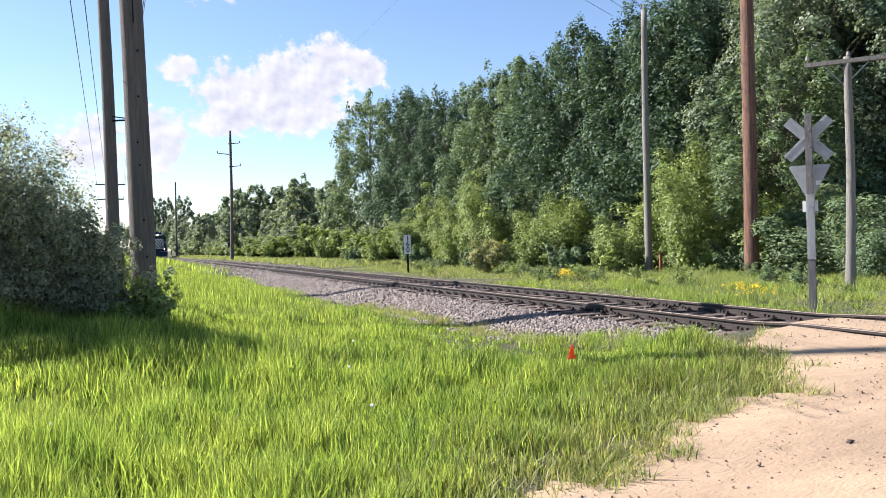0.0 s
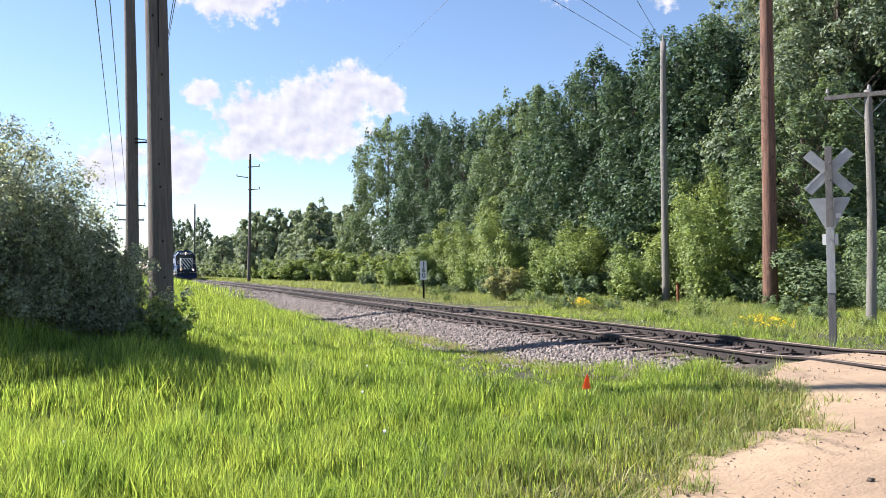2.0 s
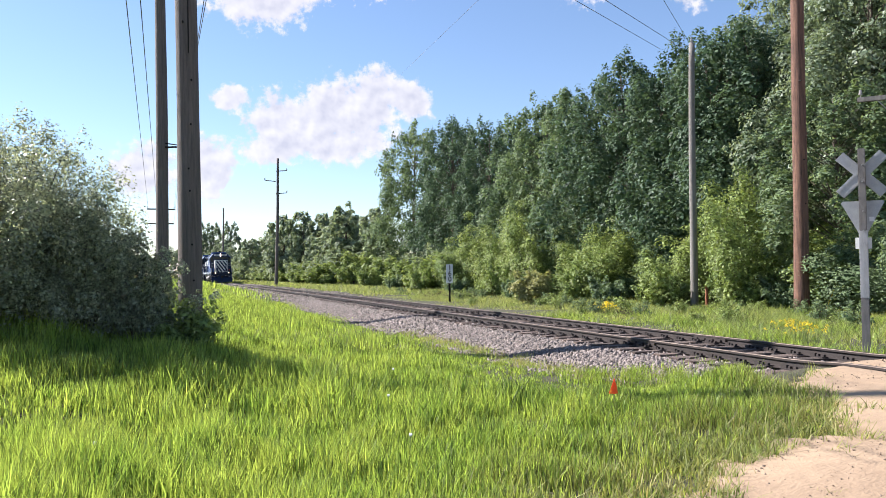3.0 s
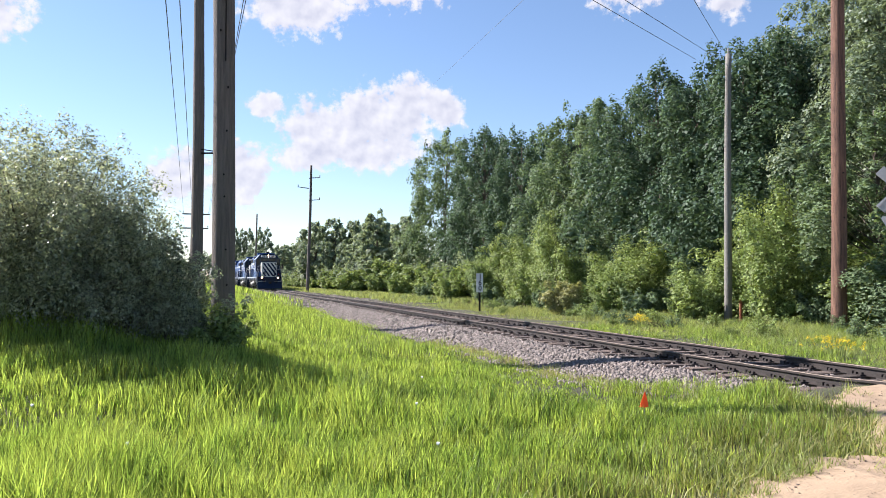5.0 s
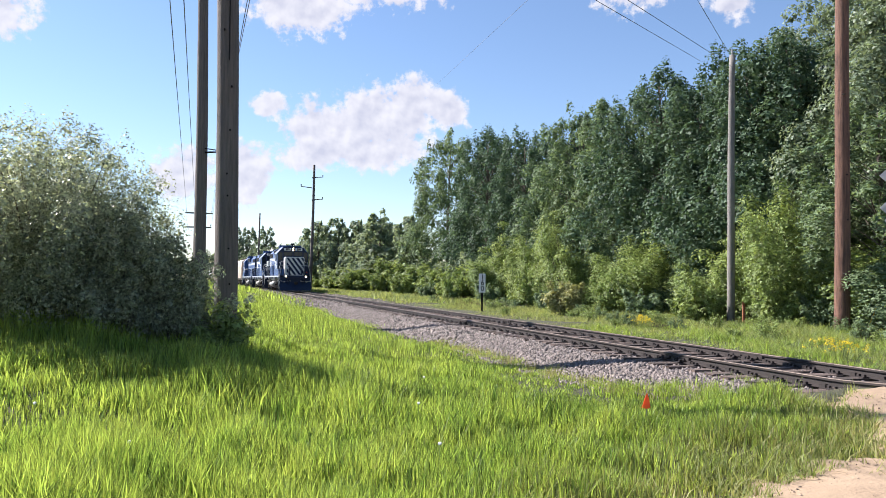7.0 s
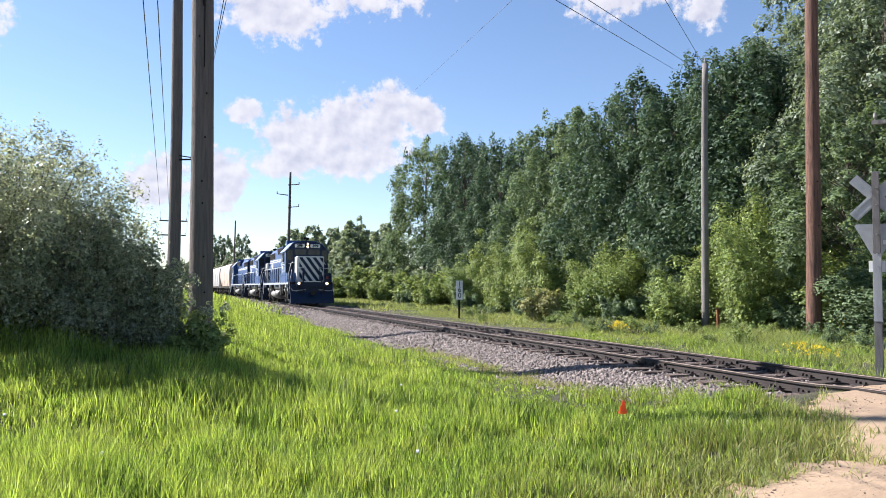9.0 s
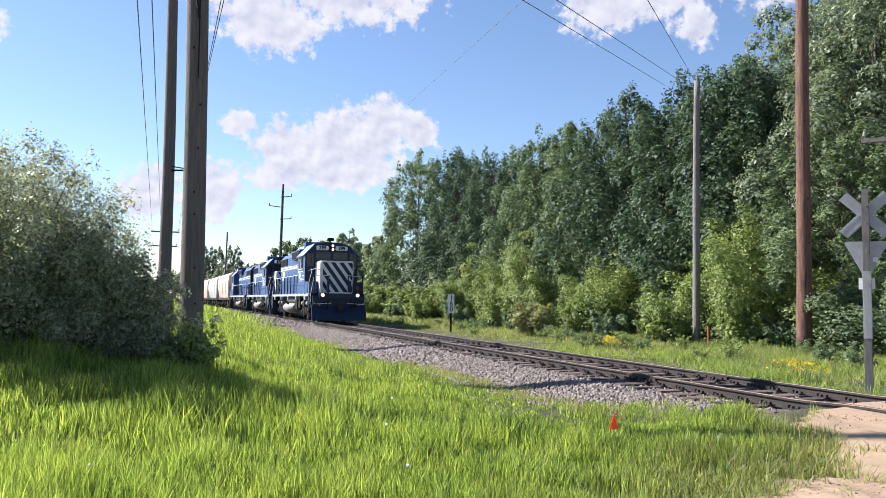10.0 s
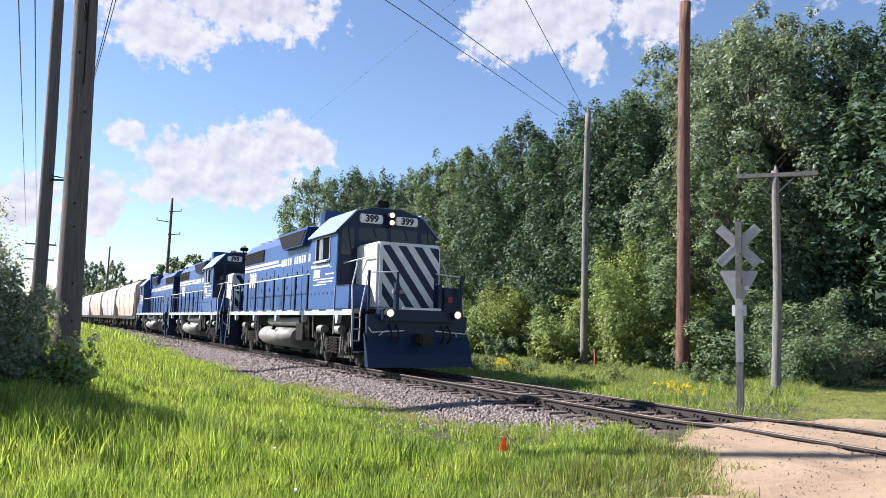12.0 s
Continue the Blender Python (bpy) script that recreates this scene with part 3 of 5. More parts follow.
def meadow():
    spots = [grow(rng_grass, 160000, -3, 7.6, 2.9, 8.2), grow(rng_grass, 150000, -6, 7.9, 8.2, 16.0)]
    x, y = np.concatenate([s[0] for s in spots]), np.concatenate([s[1] for s in spots])
    patch = 0.8 + 0.4 * np.sin(x * 0.9 + 1.1 * np.sin(y * 0.7)) * np.sin(y * 0.8) + 0.35 * np.sin(x * 3.3 + 1.4 * np.sin(y * 2.1)) * np.sin(y * 2.7 + np.sin(x * 1.9))
    patch = np.maximum(patch, 0.5)
    near_road = S(0.0, 1.2, y - road_edge(x))
    near_stone = np.maximum(S(0.0, 3.4, np.abs(x - track_x(y)) - stone_reach(y)), 0.45 * S(10.8, 9.5, y))
    tall, wide = 0.34 * patch * (0.35 + 0.65 * near_road) * (0.14 + 0.86 * near_stone), 0.0058 + 0.0022 * S(5, 12, y)
    olive = rng_grass.random(len(x)) < 0.62 * S(2.6, 0.4, y - road_edge(x)) * S(0.9, 3.2, x)
    for k, mat, label in ((~olive, GRASS, "tall bright green sunlit meadow grass"), (olive, GRASS_OLIVE, "olive green grass at a dirt road's edge")):
        tagged(blades("grass", rng_grass, x[k], y[k], tall[k], wide[k], mat), label, "grass", kind="stuff")
    # stalks and dry tufts along the toe of the ballast
    y = 8.0 + 12 * rng_grass.random(20000) ** 1.7
    x = track_x(y) - stone_reach(y) - rng_grass.normal(0.12, 0.2, len(y)) - 0.25 * np.sin(y * 2.3) * np.sin(y * 5.9)
    k = rng_grass.random(len(y)) < 0.5 + 0.5 * np.sin(y * 7.1) * np.sin(x * 9.3 + y)
    tagged(blades("grass", rng_grass, x[k], y[k], 0.10 + 0.12 * S(11.4, 9.8, y[k]), 0.005, GRASS), "grass tufts growing into the ballast", "grass", kind="stuff")
    k = ~k & (rng_grass.random(len(y)) < 0.4)
    tagged(blades("grass", rng_grass, x[k], y[k], 0.16, 0.004, GRASS_DRY), "dry stalks beside the ballast", "grass", kind="stuff")
    x, y = grow(rng_grass, 150000, -14, 6.6, 16.0, 42)
    tagged(blades("grass", rng_grass, x, y, 0.33 * (0.35 + 0.65 * S(0.0, 2.4, np.abs(x - track_x(y)) - stone_reach(y))) * (0.8 + 0.4 * np.sin(x * 0.8 + 1.3 * np.sin(y * 0.5)) * np.sin(y * 0.6)), 0.012, GRASS, plain=True), "bright green grass on a low bank", "grass", kind="stuff")
    x, y = grow(rng_grass, 40000, -30, 6.4, 42, 150)
    tagged(blades("grass", rng_grass, x, y, 0.40, 0.035, GRASS, plain=True), "distant green grass along the railway", "grass", kind="stuff")
    x, y = grow(rng_grass, 40000, 0.6, 7.8, 3.0, 9.6)
    k = rng_grass.random(len(x)) < S(2.0, 0.1, y - road_edge(x))
    tagged(blades("grass", rng_grass, x[k], y[k], 0.16, 0.006, GRASS_DRY, 0.8), "short dry yellowish grass at a road's edge", "grass", kind="stuff")
    # tufts straying onto the road, and straw lying along its edge
    cx = rng_grass.uniform(2.6, 7.4, 70)
    cy = road_edge(cx) - rng_grass.exponential(0.2, 70) + 0.15
    k = rng_grass.integers(0, 70, 2600)
    x, y = cx[k] + rng_grass.normal(0, 0.06, 2600), cy[k] + rng_grass.normal(0, 0.05, 2600)
    tagged(blades("grass", rng_grass, x, y, 0.11 * (0.5 + (k % 7) / 6.0), 0.005, GRASS_ROUGH, 0.9), "stray tufts of grass on a dirt road's edge", "grass", kind="stuff")
    x = rng_grass.uniform(1.5, 7.6, 9000)
    y = road_edge(x) + rng_grass.normal(0.0, 0.22, 9000)
    tagged(blades("straw", rng_grass, x, y, 0.05, 0.003, DEAD, 2.6, plain=True), "brown straw lying along a dirt road's edge", "straw", kind="stuff")
    x, y = grow(rng_grass, 25000, -28, -3, -3, 16)
    tagged(blades("grass", rng_grass, x, y, 0.32, 0.014, GRASS, plain=True), "green meadow grass beside a dirt road", "grass", kind="stuff")
    for n, x0, x1, y1, wide in ((150000, 11.0, 21.5, 15.5, 0.011), (40000, 21.5, 36, 19.0, 0.03)):
        x, y = grow(rng_grass, n, x0, x1, 7.9, y1)
        k = y < 8.2 + 0.66 * (x - 9.5)
        tagged(blades("grass", rng_grass, x[k], y[k], 0.055, wide, LAWN, 1.2, plain=True), "short mown yellowish lawn beside a dirt road", "grass", kind="stuff")
    x, y = rng_grass.normal(7.55, 0.16, 260), rng_grass.normal(9.5, 0.3, 260)
    tagged(blades("grass", rng_grass, x, y, 0.16, 0.006, GRASS, 0.6), "tuft of green grass among the ties", "grass", kind="stuff")
    x, y = grow(rng_grass, 60000, 11.0, 22, 8.2, 24)
    k = y > 8.2 + 0.66 * (x - 9.5)
    tagged(blades("grass", rng_grass, x[k], y[k], 0.24 * (0.55 + 0.6 * np.sin(x[k] * 2.3 + y[k]) * np.sin(y[k] * 1.7) + 0.35 * np.sin(x[k] * 5.1) * np.sin(y[k] * 6.3)).clip(0.25), 0.010, GRASS, 0.9, plain=True), "lush green grass round a crossing sign", "grass", kind="stuff")
    x, y = grow(rng_grass, 110000, 11.3, 24, 7.9, 46)
    k = (y > 8.2 + 0.66 * (x - 9.5)) & (rng_grass.random(len(x)) < 0.25 + 0.75 * S(2.9, 4.6, x - track_x(y)))
    x, y = x[k], y[k]
    tagged(blades("grass", rng_grass, x, y, 0.28 * (0.35 + 0.65 * S(3.0, 6.5, x - track_x(y))) * (0.75 + 0.6 * np.sin(x * 1.1 + np.sin(y * 0.9)) * np.sin(y * 0.7 + x * 0.3)), 0.012, GRASS_ROUGH, 1.0, plain=True), "rough green grass between track and wood", "grass", kind="stuff")
    x, y = grow(rng_grass, 50000, 9, 24, 46, 170)
    tagged(blades("grass", rng_grass, x, y, 0.32, 0.035, GRASS_ROUGH, 1.0, plain=True), "distant rough grass beside the track", "grass", kind="stuff")


meadow()


# ---------------------------------------------------------------- the train
BLUE = material("blue_paint", (0.024, 0.076, 0.225), (0.017, 0.056, 0.175), scale=1.5, specular=0.35, rough=0.4, bump=0.05, bump_scale=8)
# navy of stripes and fittings, lowered to carry the shade of the front end
NAVY = material("navy_and_front_shade", (0.005, 0.017, 0.052), (0.004, 0.012, 0.036), scale=3, specular=0.3, rough=0.45)
WHITE = material("white_paint", (0.66, 0.66, 0.64), (0.52, 0.52, 0.50), scale=2.5, rough=0.45)
# a paler BLUE with sunlight put into the colour: roof slopes, fans, window frames
PALE_BLUE = material("sunlit_pale_blue", (0.17, 0.235, 0.36), (0.13, 0.185, 0.30), scale=2, rough=0.45)
# black ironwork, set darker to include the deck's shade on the underframe
BLACK = material("black_iron_and_shade", (0.012, 0.0115, 0.011), (0.020, 0.017, 0.014), scale=5, rough=0.75, specular=0.15)
GRIME = material("running_gear", (0.055, 0.047, 0.040), (0.022, 0.020, 0.018), scale=6, rough=0.8, specular=0.15)
TANK = material("tank_paint", (0.24, 0.24, 0.225), (0.12, 0.115, 0.105), scale=2, rough=0.55)
GRILLE = material("grille", (0.026, 0.025, 0.027), (0.016, 0.016, 0.018), scale=20, rough=0.9, specular=0.08)
GLASS = material("cab_glass", (0.012, 0.015, 0.018), (0.02, 0.025, 0.03), scale=2, rough=0.1, specular=0.32)
DARK = material("dark_opening", (0.010, 0.011, 0.013), rough=1.0, specular=0.0)
INK = material("black_figures", (0.012, 0.012, 0.014), rough=0.5)
LAMP = material("lamp_glow", (1.0, 0.72, 0.44), (1.0, 0.72, 0.44), rough=0.3, glow=0.34)
BULB = material("lamp_filament", (1.0, 0.86, 0.68), (1.0, 0.86, 0.68), rough=0.3, glow=26.0)
SILL = material("worn_sill", (0.40, 0.44, 0.50), (0.22, 0.25, 0.31), scale=3, rough=0.6)
BOARD = material("number_board_glass", (0.8, 0.8, 0.78), rough=0.35)
RED_PLATE = material("red_plate", (0.35, 0.03, 0.03), rough=0.5)
CREAM = material("cream_hopper", (0.52, 0.41, 0.34), (0.43, 0.34, 0.285), scale=0.8, rough=0.6, stretch=(1, 1, 0.3))
PALE = material("pale_grey_hopper", (0.44, 0.43, 0.42), (0.35, 0.34, 0.33), scale=0.8, rough=0.6, stretch=(1, 1, 0.3))


def figures(name, text, size, m, mat, parent, depth=0.004, bold=0.045):
    """Raised figures in the built-in font, centred on the pose m."""
    cu = bpy.data.curves.new(name, "FONT")
    cu.body, cu.size, cu.extrude, cu.align_x, cu.align_y = text, size, depth, "CENTER", "CENTER"
    cu.offset = size * bold
    tmp = bpy.data.objects.new(name, cu)
    me = bpy.data.meshes.new_from_object(tmp)
    bpy.data.objects.remove(tmp)
    me.materials.clear()
    me.materials.append(mat)
    me.transform(m)
    return part(name, me, None, parent)


def clip(poly, a, b, c):
    """The part of a polygon in which a*u + b*v <= c."""
    out = []
    for p, q in zip(poly, poly[1:] + poly[:1]):
        dp, dq = a * p[0] + b * p[1] - c, a * q[0] + b * q[1] - c
        if dp <= 0:
            out.append(p)
        if dp * dq < 0:
            s = dp / (dp - dq)
            out.append((p[0] + s * (q[0] - p[0]), p[1] + s * (q[1] - p[1])))
    return out


def stripes(parent, u0, u1, v0, v1, face, thick, slope=1.35, pitch=0.53, wide=0.20, first=-0.30):
    """Slanting dark bands over an upright plate in the plane y = face."""
    for k in range(-1, 10):
        c = v0 + first + pitch * k * math.hypot(1, slope) * 0.72
        band = [(u0, v0), (u1, v0), (u1, v1), (u0, v1)]
        band = clip(band, slope, 1, c + slope * u0 + wide * math.hypot(1, slope))
        band = clip(band, -slope, -1, -(c + slope * u0)) if band else band
        if len(band) > 2:
            part("stripe", prism(bmesh.new(), band, "y", face, face - thick), NAVY, parent, "slanting navy stripe")


def truck(parent, y, wheelbase, gauge_half=0.7525, heavy=True):
    """A two-axle truck with its side frames, springs and wheelsets; returns the wheelsets."""
    hub = empty("truck", pose(0, y, 0))
    hub.parent = parent
    half, r = wheelbase / 2, 0.508 if heavy else 0.42
    for s in (-1, 1):
        bm = bmesh.new()
        x = s * 1.06
        prism(bm, [(-half - 0.62, 0.72), (-half - 0.45, 0.93), (-half + 0.25, 0.95), (-0.5, 0.80), (0.5, 0.80), (half - 0.25, 0.95), (half + 0.45, 0.93), (half + 0.62, 0.72), (half - 0.35, 0.62), (0.55, 0.34), (-0.55, 0.34), (-half + 0.35, 0.62)], "x", x - 0.06, x + 0.06)
        part("side_frame", bm, GRIME, hub, "grimy cast steel side frame")
        for a in (-half, half):
            bm = bmesh.new()
            box(bm, x - 0.13, x + 0.13, a - 0.17, a + 0.17, r - 0.17, r + 0.2, 0.03)
            rod(bm, (x, a, r), (x + s * 0.19, a, r), 0.12, 0.10, 12)
            part("axle_box", bm, GRIME, hub)
        for a in (-0.34, 0, 0.34):
            bm = bmesh.new()
            for k in range(5):
                rod(bm, (x + s * 0.10, a, 0.40 + k * 0.085), (x + s * 0.10, a, 0.445 + k * 0.085), 0.085, 0.085, 10)
            part("spring", bm, GRIME, hub)
        if heavy:
            for a in (-half + 0.6, half - 0.6):
                bm = bmesh.new()
                rod(bm, (x + s * 0.16, a - 0.22, 1.02), (x + s * 0.16, a + 0.22, 1.02), 0.125, 0.125, 14)
                rod(bm, (x + s * 0.16, a + 0.22, 1.02), (x + s * 0.16, a + 0.5, 0.95), 0.03, 0.03, 6)
                part("brake_cylinder", bm, TANK, hub)
                part("brake_lever", rod(bmesh.new(), (x + s * 0.17, a - 0.25, 0.98), (x + s * 0.17, a - 0.12, 0.30), 0.03, 0.025, 6), TANK, hub)
                part("sand_pipe", rod(bmesh.new(), (x + s * 0.12, a * 1.9, 1.05), (x + s * 0.05, a * 1.95, 0.16), 0.02, 0.02, 6), TANK, hub)
                part("brake_hanger", rod(bmesh.new(), (x + s * 0.1, a * 1.2, 0.95), (x + s * 0.1, a * 1.25, 0.25), 0.03, 0.03, 6), TANK, hub)
    sets = []
    for a in (-half, half):
        bm = bmesh.new()
        for s in (-1, 1):
            rod(bm, (s * (gauge_half - 0.06), 0, 0), (s * (gauge_half + 0.07), 0, 0), r, r - 0.006, 28)
            rod(bm, (s * (gauge_half - 0.085), 0, 0), (s * (gauge_half - 0.06), 0, 0), r + 0.025, r + 0.025, 28)
            for k in range(4):
                w = k * math.tau / 4
                rod(bm, (s * (gauge_half + 0.07), 0.25 * math.cos(w), 0.25 * math.sin(w)), (s * (gauge_half + 0.085), 0.25 * math.cos(w), 0.25 * math.sin(w)), 0.05, 0.05, 8)
        rod(bm, (-0.9, 0, 0), (0.9, 0, 0), 0.09, 0.09, 10)
        ob = part("wheelset", bm, GRIME, hub, "steel wheelset")
        ob.location = (0, a, r)
        sets.append((ob, a, r))
    return sets


def railing(parent, points, r=0.02, mat=None):
    bm = bmesh.new()
    for a, b in zip(points[:-1], points[1:]):
        rod(bm, a, b, r, r, 6)
    return part("handrail", bm, mat or WHITE, parent, "pale tubular handrail")


def end_steps(parent, y, facing):
    """Corner steps of an end platform, at both sides; facing is -1 at the front."""
    for s in (-1, 1):
        for k in range(4):
            z = 0.45 + k * 0.30
            part("step", box(bmesh.new(), s * 1.12, s * 1.54, y - 0.05, y + 0.38, z, z + 0.035), BLACK, parent)
        part("step_side", box(bmesh.new(), s * 1.08, s * 1.12, y - 0.12, y + 0.45, 0.40, 1.5), NAVY, parent)
        part("step_guard", box(bmesh.new(), s * 1.12, s * 1.545, y + (0.40 if facing < 0 else -0.12), y + (0.45 if facing < 0 else -0.07), 0.40, 1.5), NAVY, parent)


def lathe(bm, x, z, rings, sides=20):
    """A surface turned about a line along y: rings of (y, radius)."""
    rows = [[bm.verts.new((x + r * math.cos(k * math.tau / sides), y, z + r * math.sin(k * math.tau / sides))) for k in range(sides)] for y, r in rings]
    for a, b in zip(rows[:-1], rows[1:]):
        for k in range(sides):
            bm.faces.new((a[k], a[(k + 1) % sides], b[(k + 1) % sides], b[k]))
    return bm


def lamp_unit(name, parent, x, y, z, r, depth, deep=False):
    """A lamp: a tube with a warm reflector and a small bright filament at its bottom, seen only from ahead."""
    case = lathe(bmesh.new(), x, z, [(y + depth + 0.02, 0.0), (y + depth + 0.02, r + 0.02), (y, r + 0.022), (y, r)])
    hull = part(name, case, BLACK, parent)
    if not deep:
        part("bezel", lathe(bmesh.new(), x, z, [(y - 0.006, r + 0.024), (y - 0.006, r), (y + 0.01, r)]), TANK, hull, "pale lamp rim")
    part("reflector", lathe(bmesh.new(), x, z, [(y + 0.004, r - 0.001), (y + 0.05, r * 0.66), (y + depth, r * 0.5), (y + depth, 0.0)]), LAMP, hull, "glowing warm reflector")
    part("filament", lathe(bmesh.new(), x, z, [(y + depth - 0.012, 0.0), (y + depth - 0.012, r * 0.46), (y + depth - 0.004, r * 0.46)], 12), BULB, hull)


def locomotive(number, label):
    """A four-axle road switcher; front at y = 0, rail head at z = 0. Returns it and its wheelsets."""
    loco = tagged(empty("locomotive"), label, "locomotive", "locomotives of the train")
    L = 17.5
    # frame and walkway
    bm = bmesh.new()
    box(bm, -1.0, 1.0, 0.5, L - 0.5, 1.05, 1.45)
    box(bm, -1.53, 1.53, 0.62, L - 0.62, 1.46, 1.60, 0.02)
    part("underframe", bm, BLACK, loco, "steel underframe darkened with deck shade")
    for s in (-1, 1):
        part("side_sill", box(bmesh.new(), s * 1.535, s * 1.56, 1.15, L - 1.15, 1.43, 1.592), SILL, loco, "worn pale walkway sill")
        for k in range(11):
            part("sill_pocket", box(bmesh.new(), s * 1.558, s * 1.566, 1.9 + k * 1.35, 2.55 + k * 1.35, 1.555, 1.605, 0.003), NAVY, loco)
        for k in range(5):
            part("sill_bracket", prism(bmesh.new(), [(2.2 + k * 3.2, 1.44), (2.5 + k * 3.2, 1.44), (2.42 + k * 3.2, 1.2), (2.3 + k * 3.2, 1.2)], "x", s * 1.44, s * 1.555), SILL, loco)
    # pilot plow and anticlimber
    for y0, f in ((0.0, 1), (L, -1)):
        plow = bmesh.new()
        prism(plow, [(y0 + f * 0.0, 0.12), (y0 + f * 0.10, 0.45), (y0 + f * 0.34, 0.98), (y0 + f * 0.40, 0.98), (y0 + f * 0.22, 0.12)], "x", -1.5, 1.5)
        part("pilot_plow", plow, NAVY, loco, "snow plow pilot, blue darkened with front shade")
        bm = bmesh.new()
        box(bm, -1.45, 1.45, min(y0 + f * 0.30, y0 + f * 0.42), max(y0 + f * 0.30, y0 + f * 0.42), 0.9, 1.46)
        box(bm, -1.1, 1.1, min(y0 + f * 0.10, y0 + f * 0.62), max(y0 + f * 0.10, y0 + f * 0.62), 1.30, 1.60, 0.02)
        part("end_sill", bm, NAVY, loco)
        bm = bmesh.new()
        box(bm, -0.10, 0.10, min(y0 - f * 0.18, y0 + f * 0.5), max(y0 - f * 0.18, y0 + f * 0.5), 0.72, 0.98, 0.03)
        box(bm, -0.17, 0.17, min(y0 - f * 0.28, y0 - f * 0.10), max(y0 - f * 0.28, y0 - f * 0.10), 0.70, 1.0, 0.05)
        part("coupler", bm, GRIME, loco, "grimy knuckle coupler")
        for x in (-0.85, -0.65, 0.65, 0.85):
            bm = bmesh.new()
            for k in range(6):
                w0, w1 = k / 6 * math.pi, (k + 1) / 6 * math.pi
                rod(bm, (x, y0 + f * (0.3 - 0.22 * math.sin(w0)), 1.2 - 0.5 * k / 6), (x, y0 + f * (0.3 - 0.22 * math.sin(w1)), 1.2 - 0.5 * (k + 1) / 6), 0.022, 0.022, 6)
            part("air_hose", bm, BLACK, loco)
        end_steps(loco, y0 + (0.62 if f > 0 else -0.95), -f)
        for s in (-1, 1):
            railing(loco, [(s * 1.52, y0 + f * 0.62, 0.75), (s * 1.52, y0 + f * 0.62, 1.5), (s * 1.36, y0 + f * 0.55, 2.55)], 0.018)
            railing(loco, [(s * 1.54, y0 + f * 1.15, 0.6), (s * 1.54, y0 + f * 1.15, 1.55), (s * 1.50, y0 + f * 1.35, 2.2), (s * 1.30, y0 + f * 1.5, 2.95)], 0.018)
            railing(loco, [(s * 1.36, y0 + f * 0.55, 2.55), (s * 0.55, y0 + f * 0.48, 2.60)], 0.018)
            for x in (0.55, 1.36):
                part("stanchion", box(bmesh.new(), s * x - 0.03, s * x + 0.03, y0 + f * 0.48 - 0.02, y0 + f * 0.48 + 0.02, 1.55, 2.60), NAVY, loco)
            railing(loco, [(s * 0.85, y0 + f * 0.28, 1.04), (s * 1.35, y0 + f * 0.20, 1.0), (s * 1.42, y0 + f * 0.25, 1.12)], 0.014)
    for s in (-1, 1):
        lamp_unit("ditch_light", loco, s * 0.97, -0.085, 1.50, 0.092, 0.16)
        part("drop_step", box(bmesh.new(), s * 0.62 - 0.05, s * 0.62 + 0.05, 0.30, 0.46, 1.62, 2.3), NAVY, loco)
    # grab irons on the plow, and a cable box on the platform
    for x in (-1, 1):
        part("grab_iron", rod(rod(bmesh.new(), (x * 0.45, 0.20, 1.06), (x * 1.05, 0.17, 1.02), 0.016, 0.016, 6), (x * 1.05, 0.17, 1.02), (x * 1.12, 0.26, 0.92), 0.016, 0.016, 6), WHITE, loco)
    part("cable_holder", box(bmesh.new(), -0.72, -0.42, 0.36, 0.44, 2.02, 2.12, 0.01), TANK, loco)
    part("drop_plate", box(bmesh.new(), -0.55, 0.55, 0.08, 0.12, 1.60, 1.66), WHITE, loco)
    part("marker_plate", box(bmesh.new(), 1.05, 1.2, 0.66, 0.69, 1.85, 2.0), RED_PLATE, loco)
    part("side_locker", box(bmesh.new(), 0.95, 1.45, 0.70, 1.2, 1.60, 2.25, 0.02), NAVY, loco)
    # short nose with its striped face
    nose = part("nose", box(bmesh.new(), -0.95, 0.95, 0.95, 2.62, 1.60, 3.43, 0.06), WHITE, loco, "white short hood")
    stripes(nose, -0.80, 0.885, 1.66, 3.34, 0.952, 0.004)
    part("nose_door", box(bmesh.new(), -0.958, -0.949, 1.55, 2.2, 1.75, 3.2), WHITE, nose)
    # cab
    W = 1.54
    cab_line = [(-W, 1.60), (-W, 3.82), (-1.02, 4.42), (-0.45, 4.58), (0.45, 4.58), (1.02, 4.42), (W, 3.82), (W, 1.60)]
    cab = part("cab", prism(bmesh.new(), cab_line, "y", 2.55, 4.95), BLUE, loco, "blue driver's cab")
    # a darker plate over the blue cab: the front's shade as colour
    part("cab_front", prism(bmesh.new(), [(-W + 0.01, 1.62), (-W + 0.01, 3.80), (-1.02, 4.40), (-0.45, 4.56), (0.45, 4.56), (1.02, 4.40), (W - 0.01, 3.80), (W - 0.01, 1.62)], "y", 2.51, 2.546), NAVY, cab, "cab front in navy, shade in the colour")
    for s in (-1, 1):
        # slabs over the cab's slopes, their sunlit look set by the paler colour
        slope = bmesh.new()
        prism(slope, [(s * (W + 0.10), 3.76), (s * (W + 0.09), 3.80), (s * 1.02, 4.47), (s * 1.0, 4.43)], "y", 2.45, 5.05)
        part("roof_slope", slope, PALE_BLUE, cab, "roof slope in blue paled as if sunlit")
        part("armrest", box(bmesh.new(), s * W, s * (W + 0.09), 3.2, 4.45, 2.98, 3.03), WHITE, cab)
        for y0, y1 in ((3.2, 3.78), (3.84, 4.42)):
            part("side_window", box(bmesh.new(), s * W, s * (W + 0.008), y0, y1, 3.06, 3.70), DARK, cab, "dark cab side window")
        fr = bmesh.new()
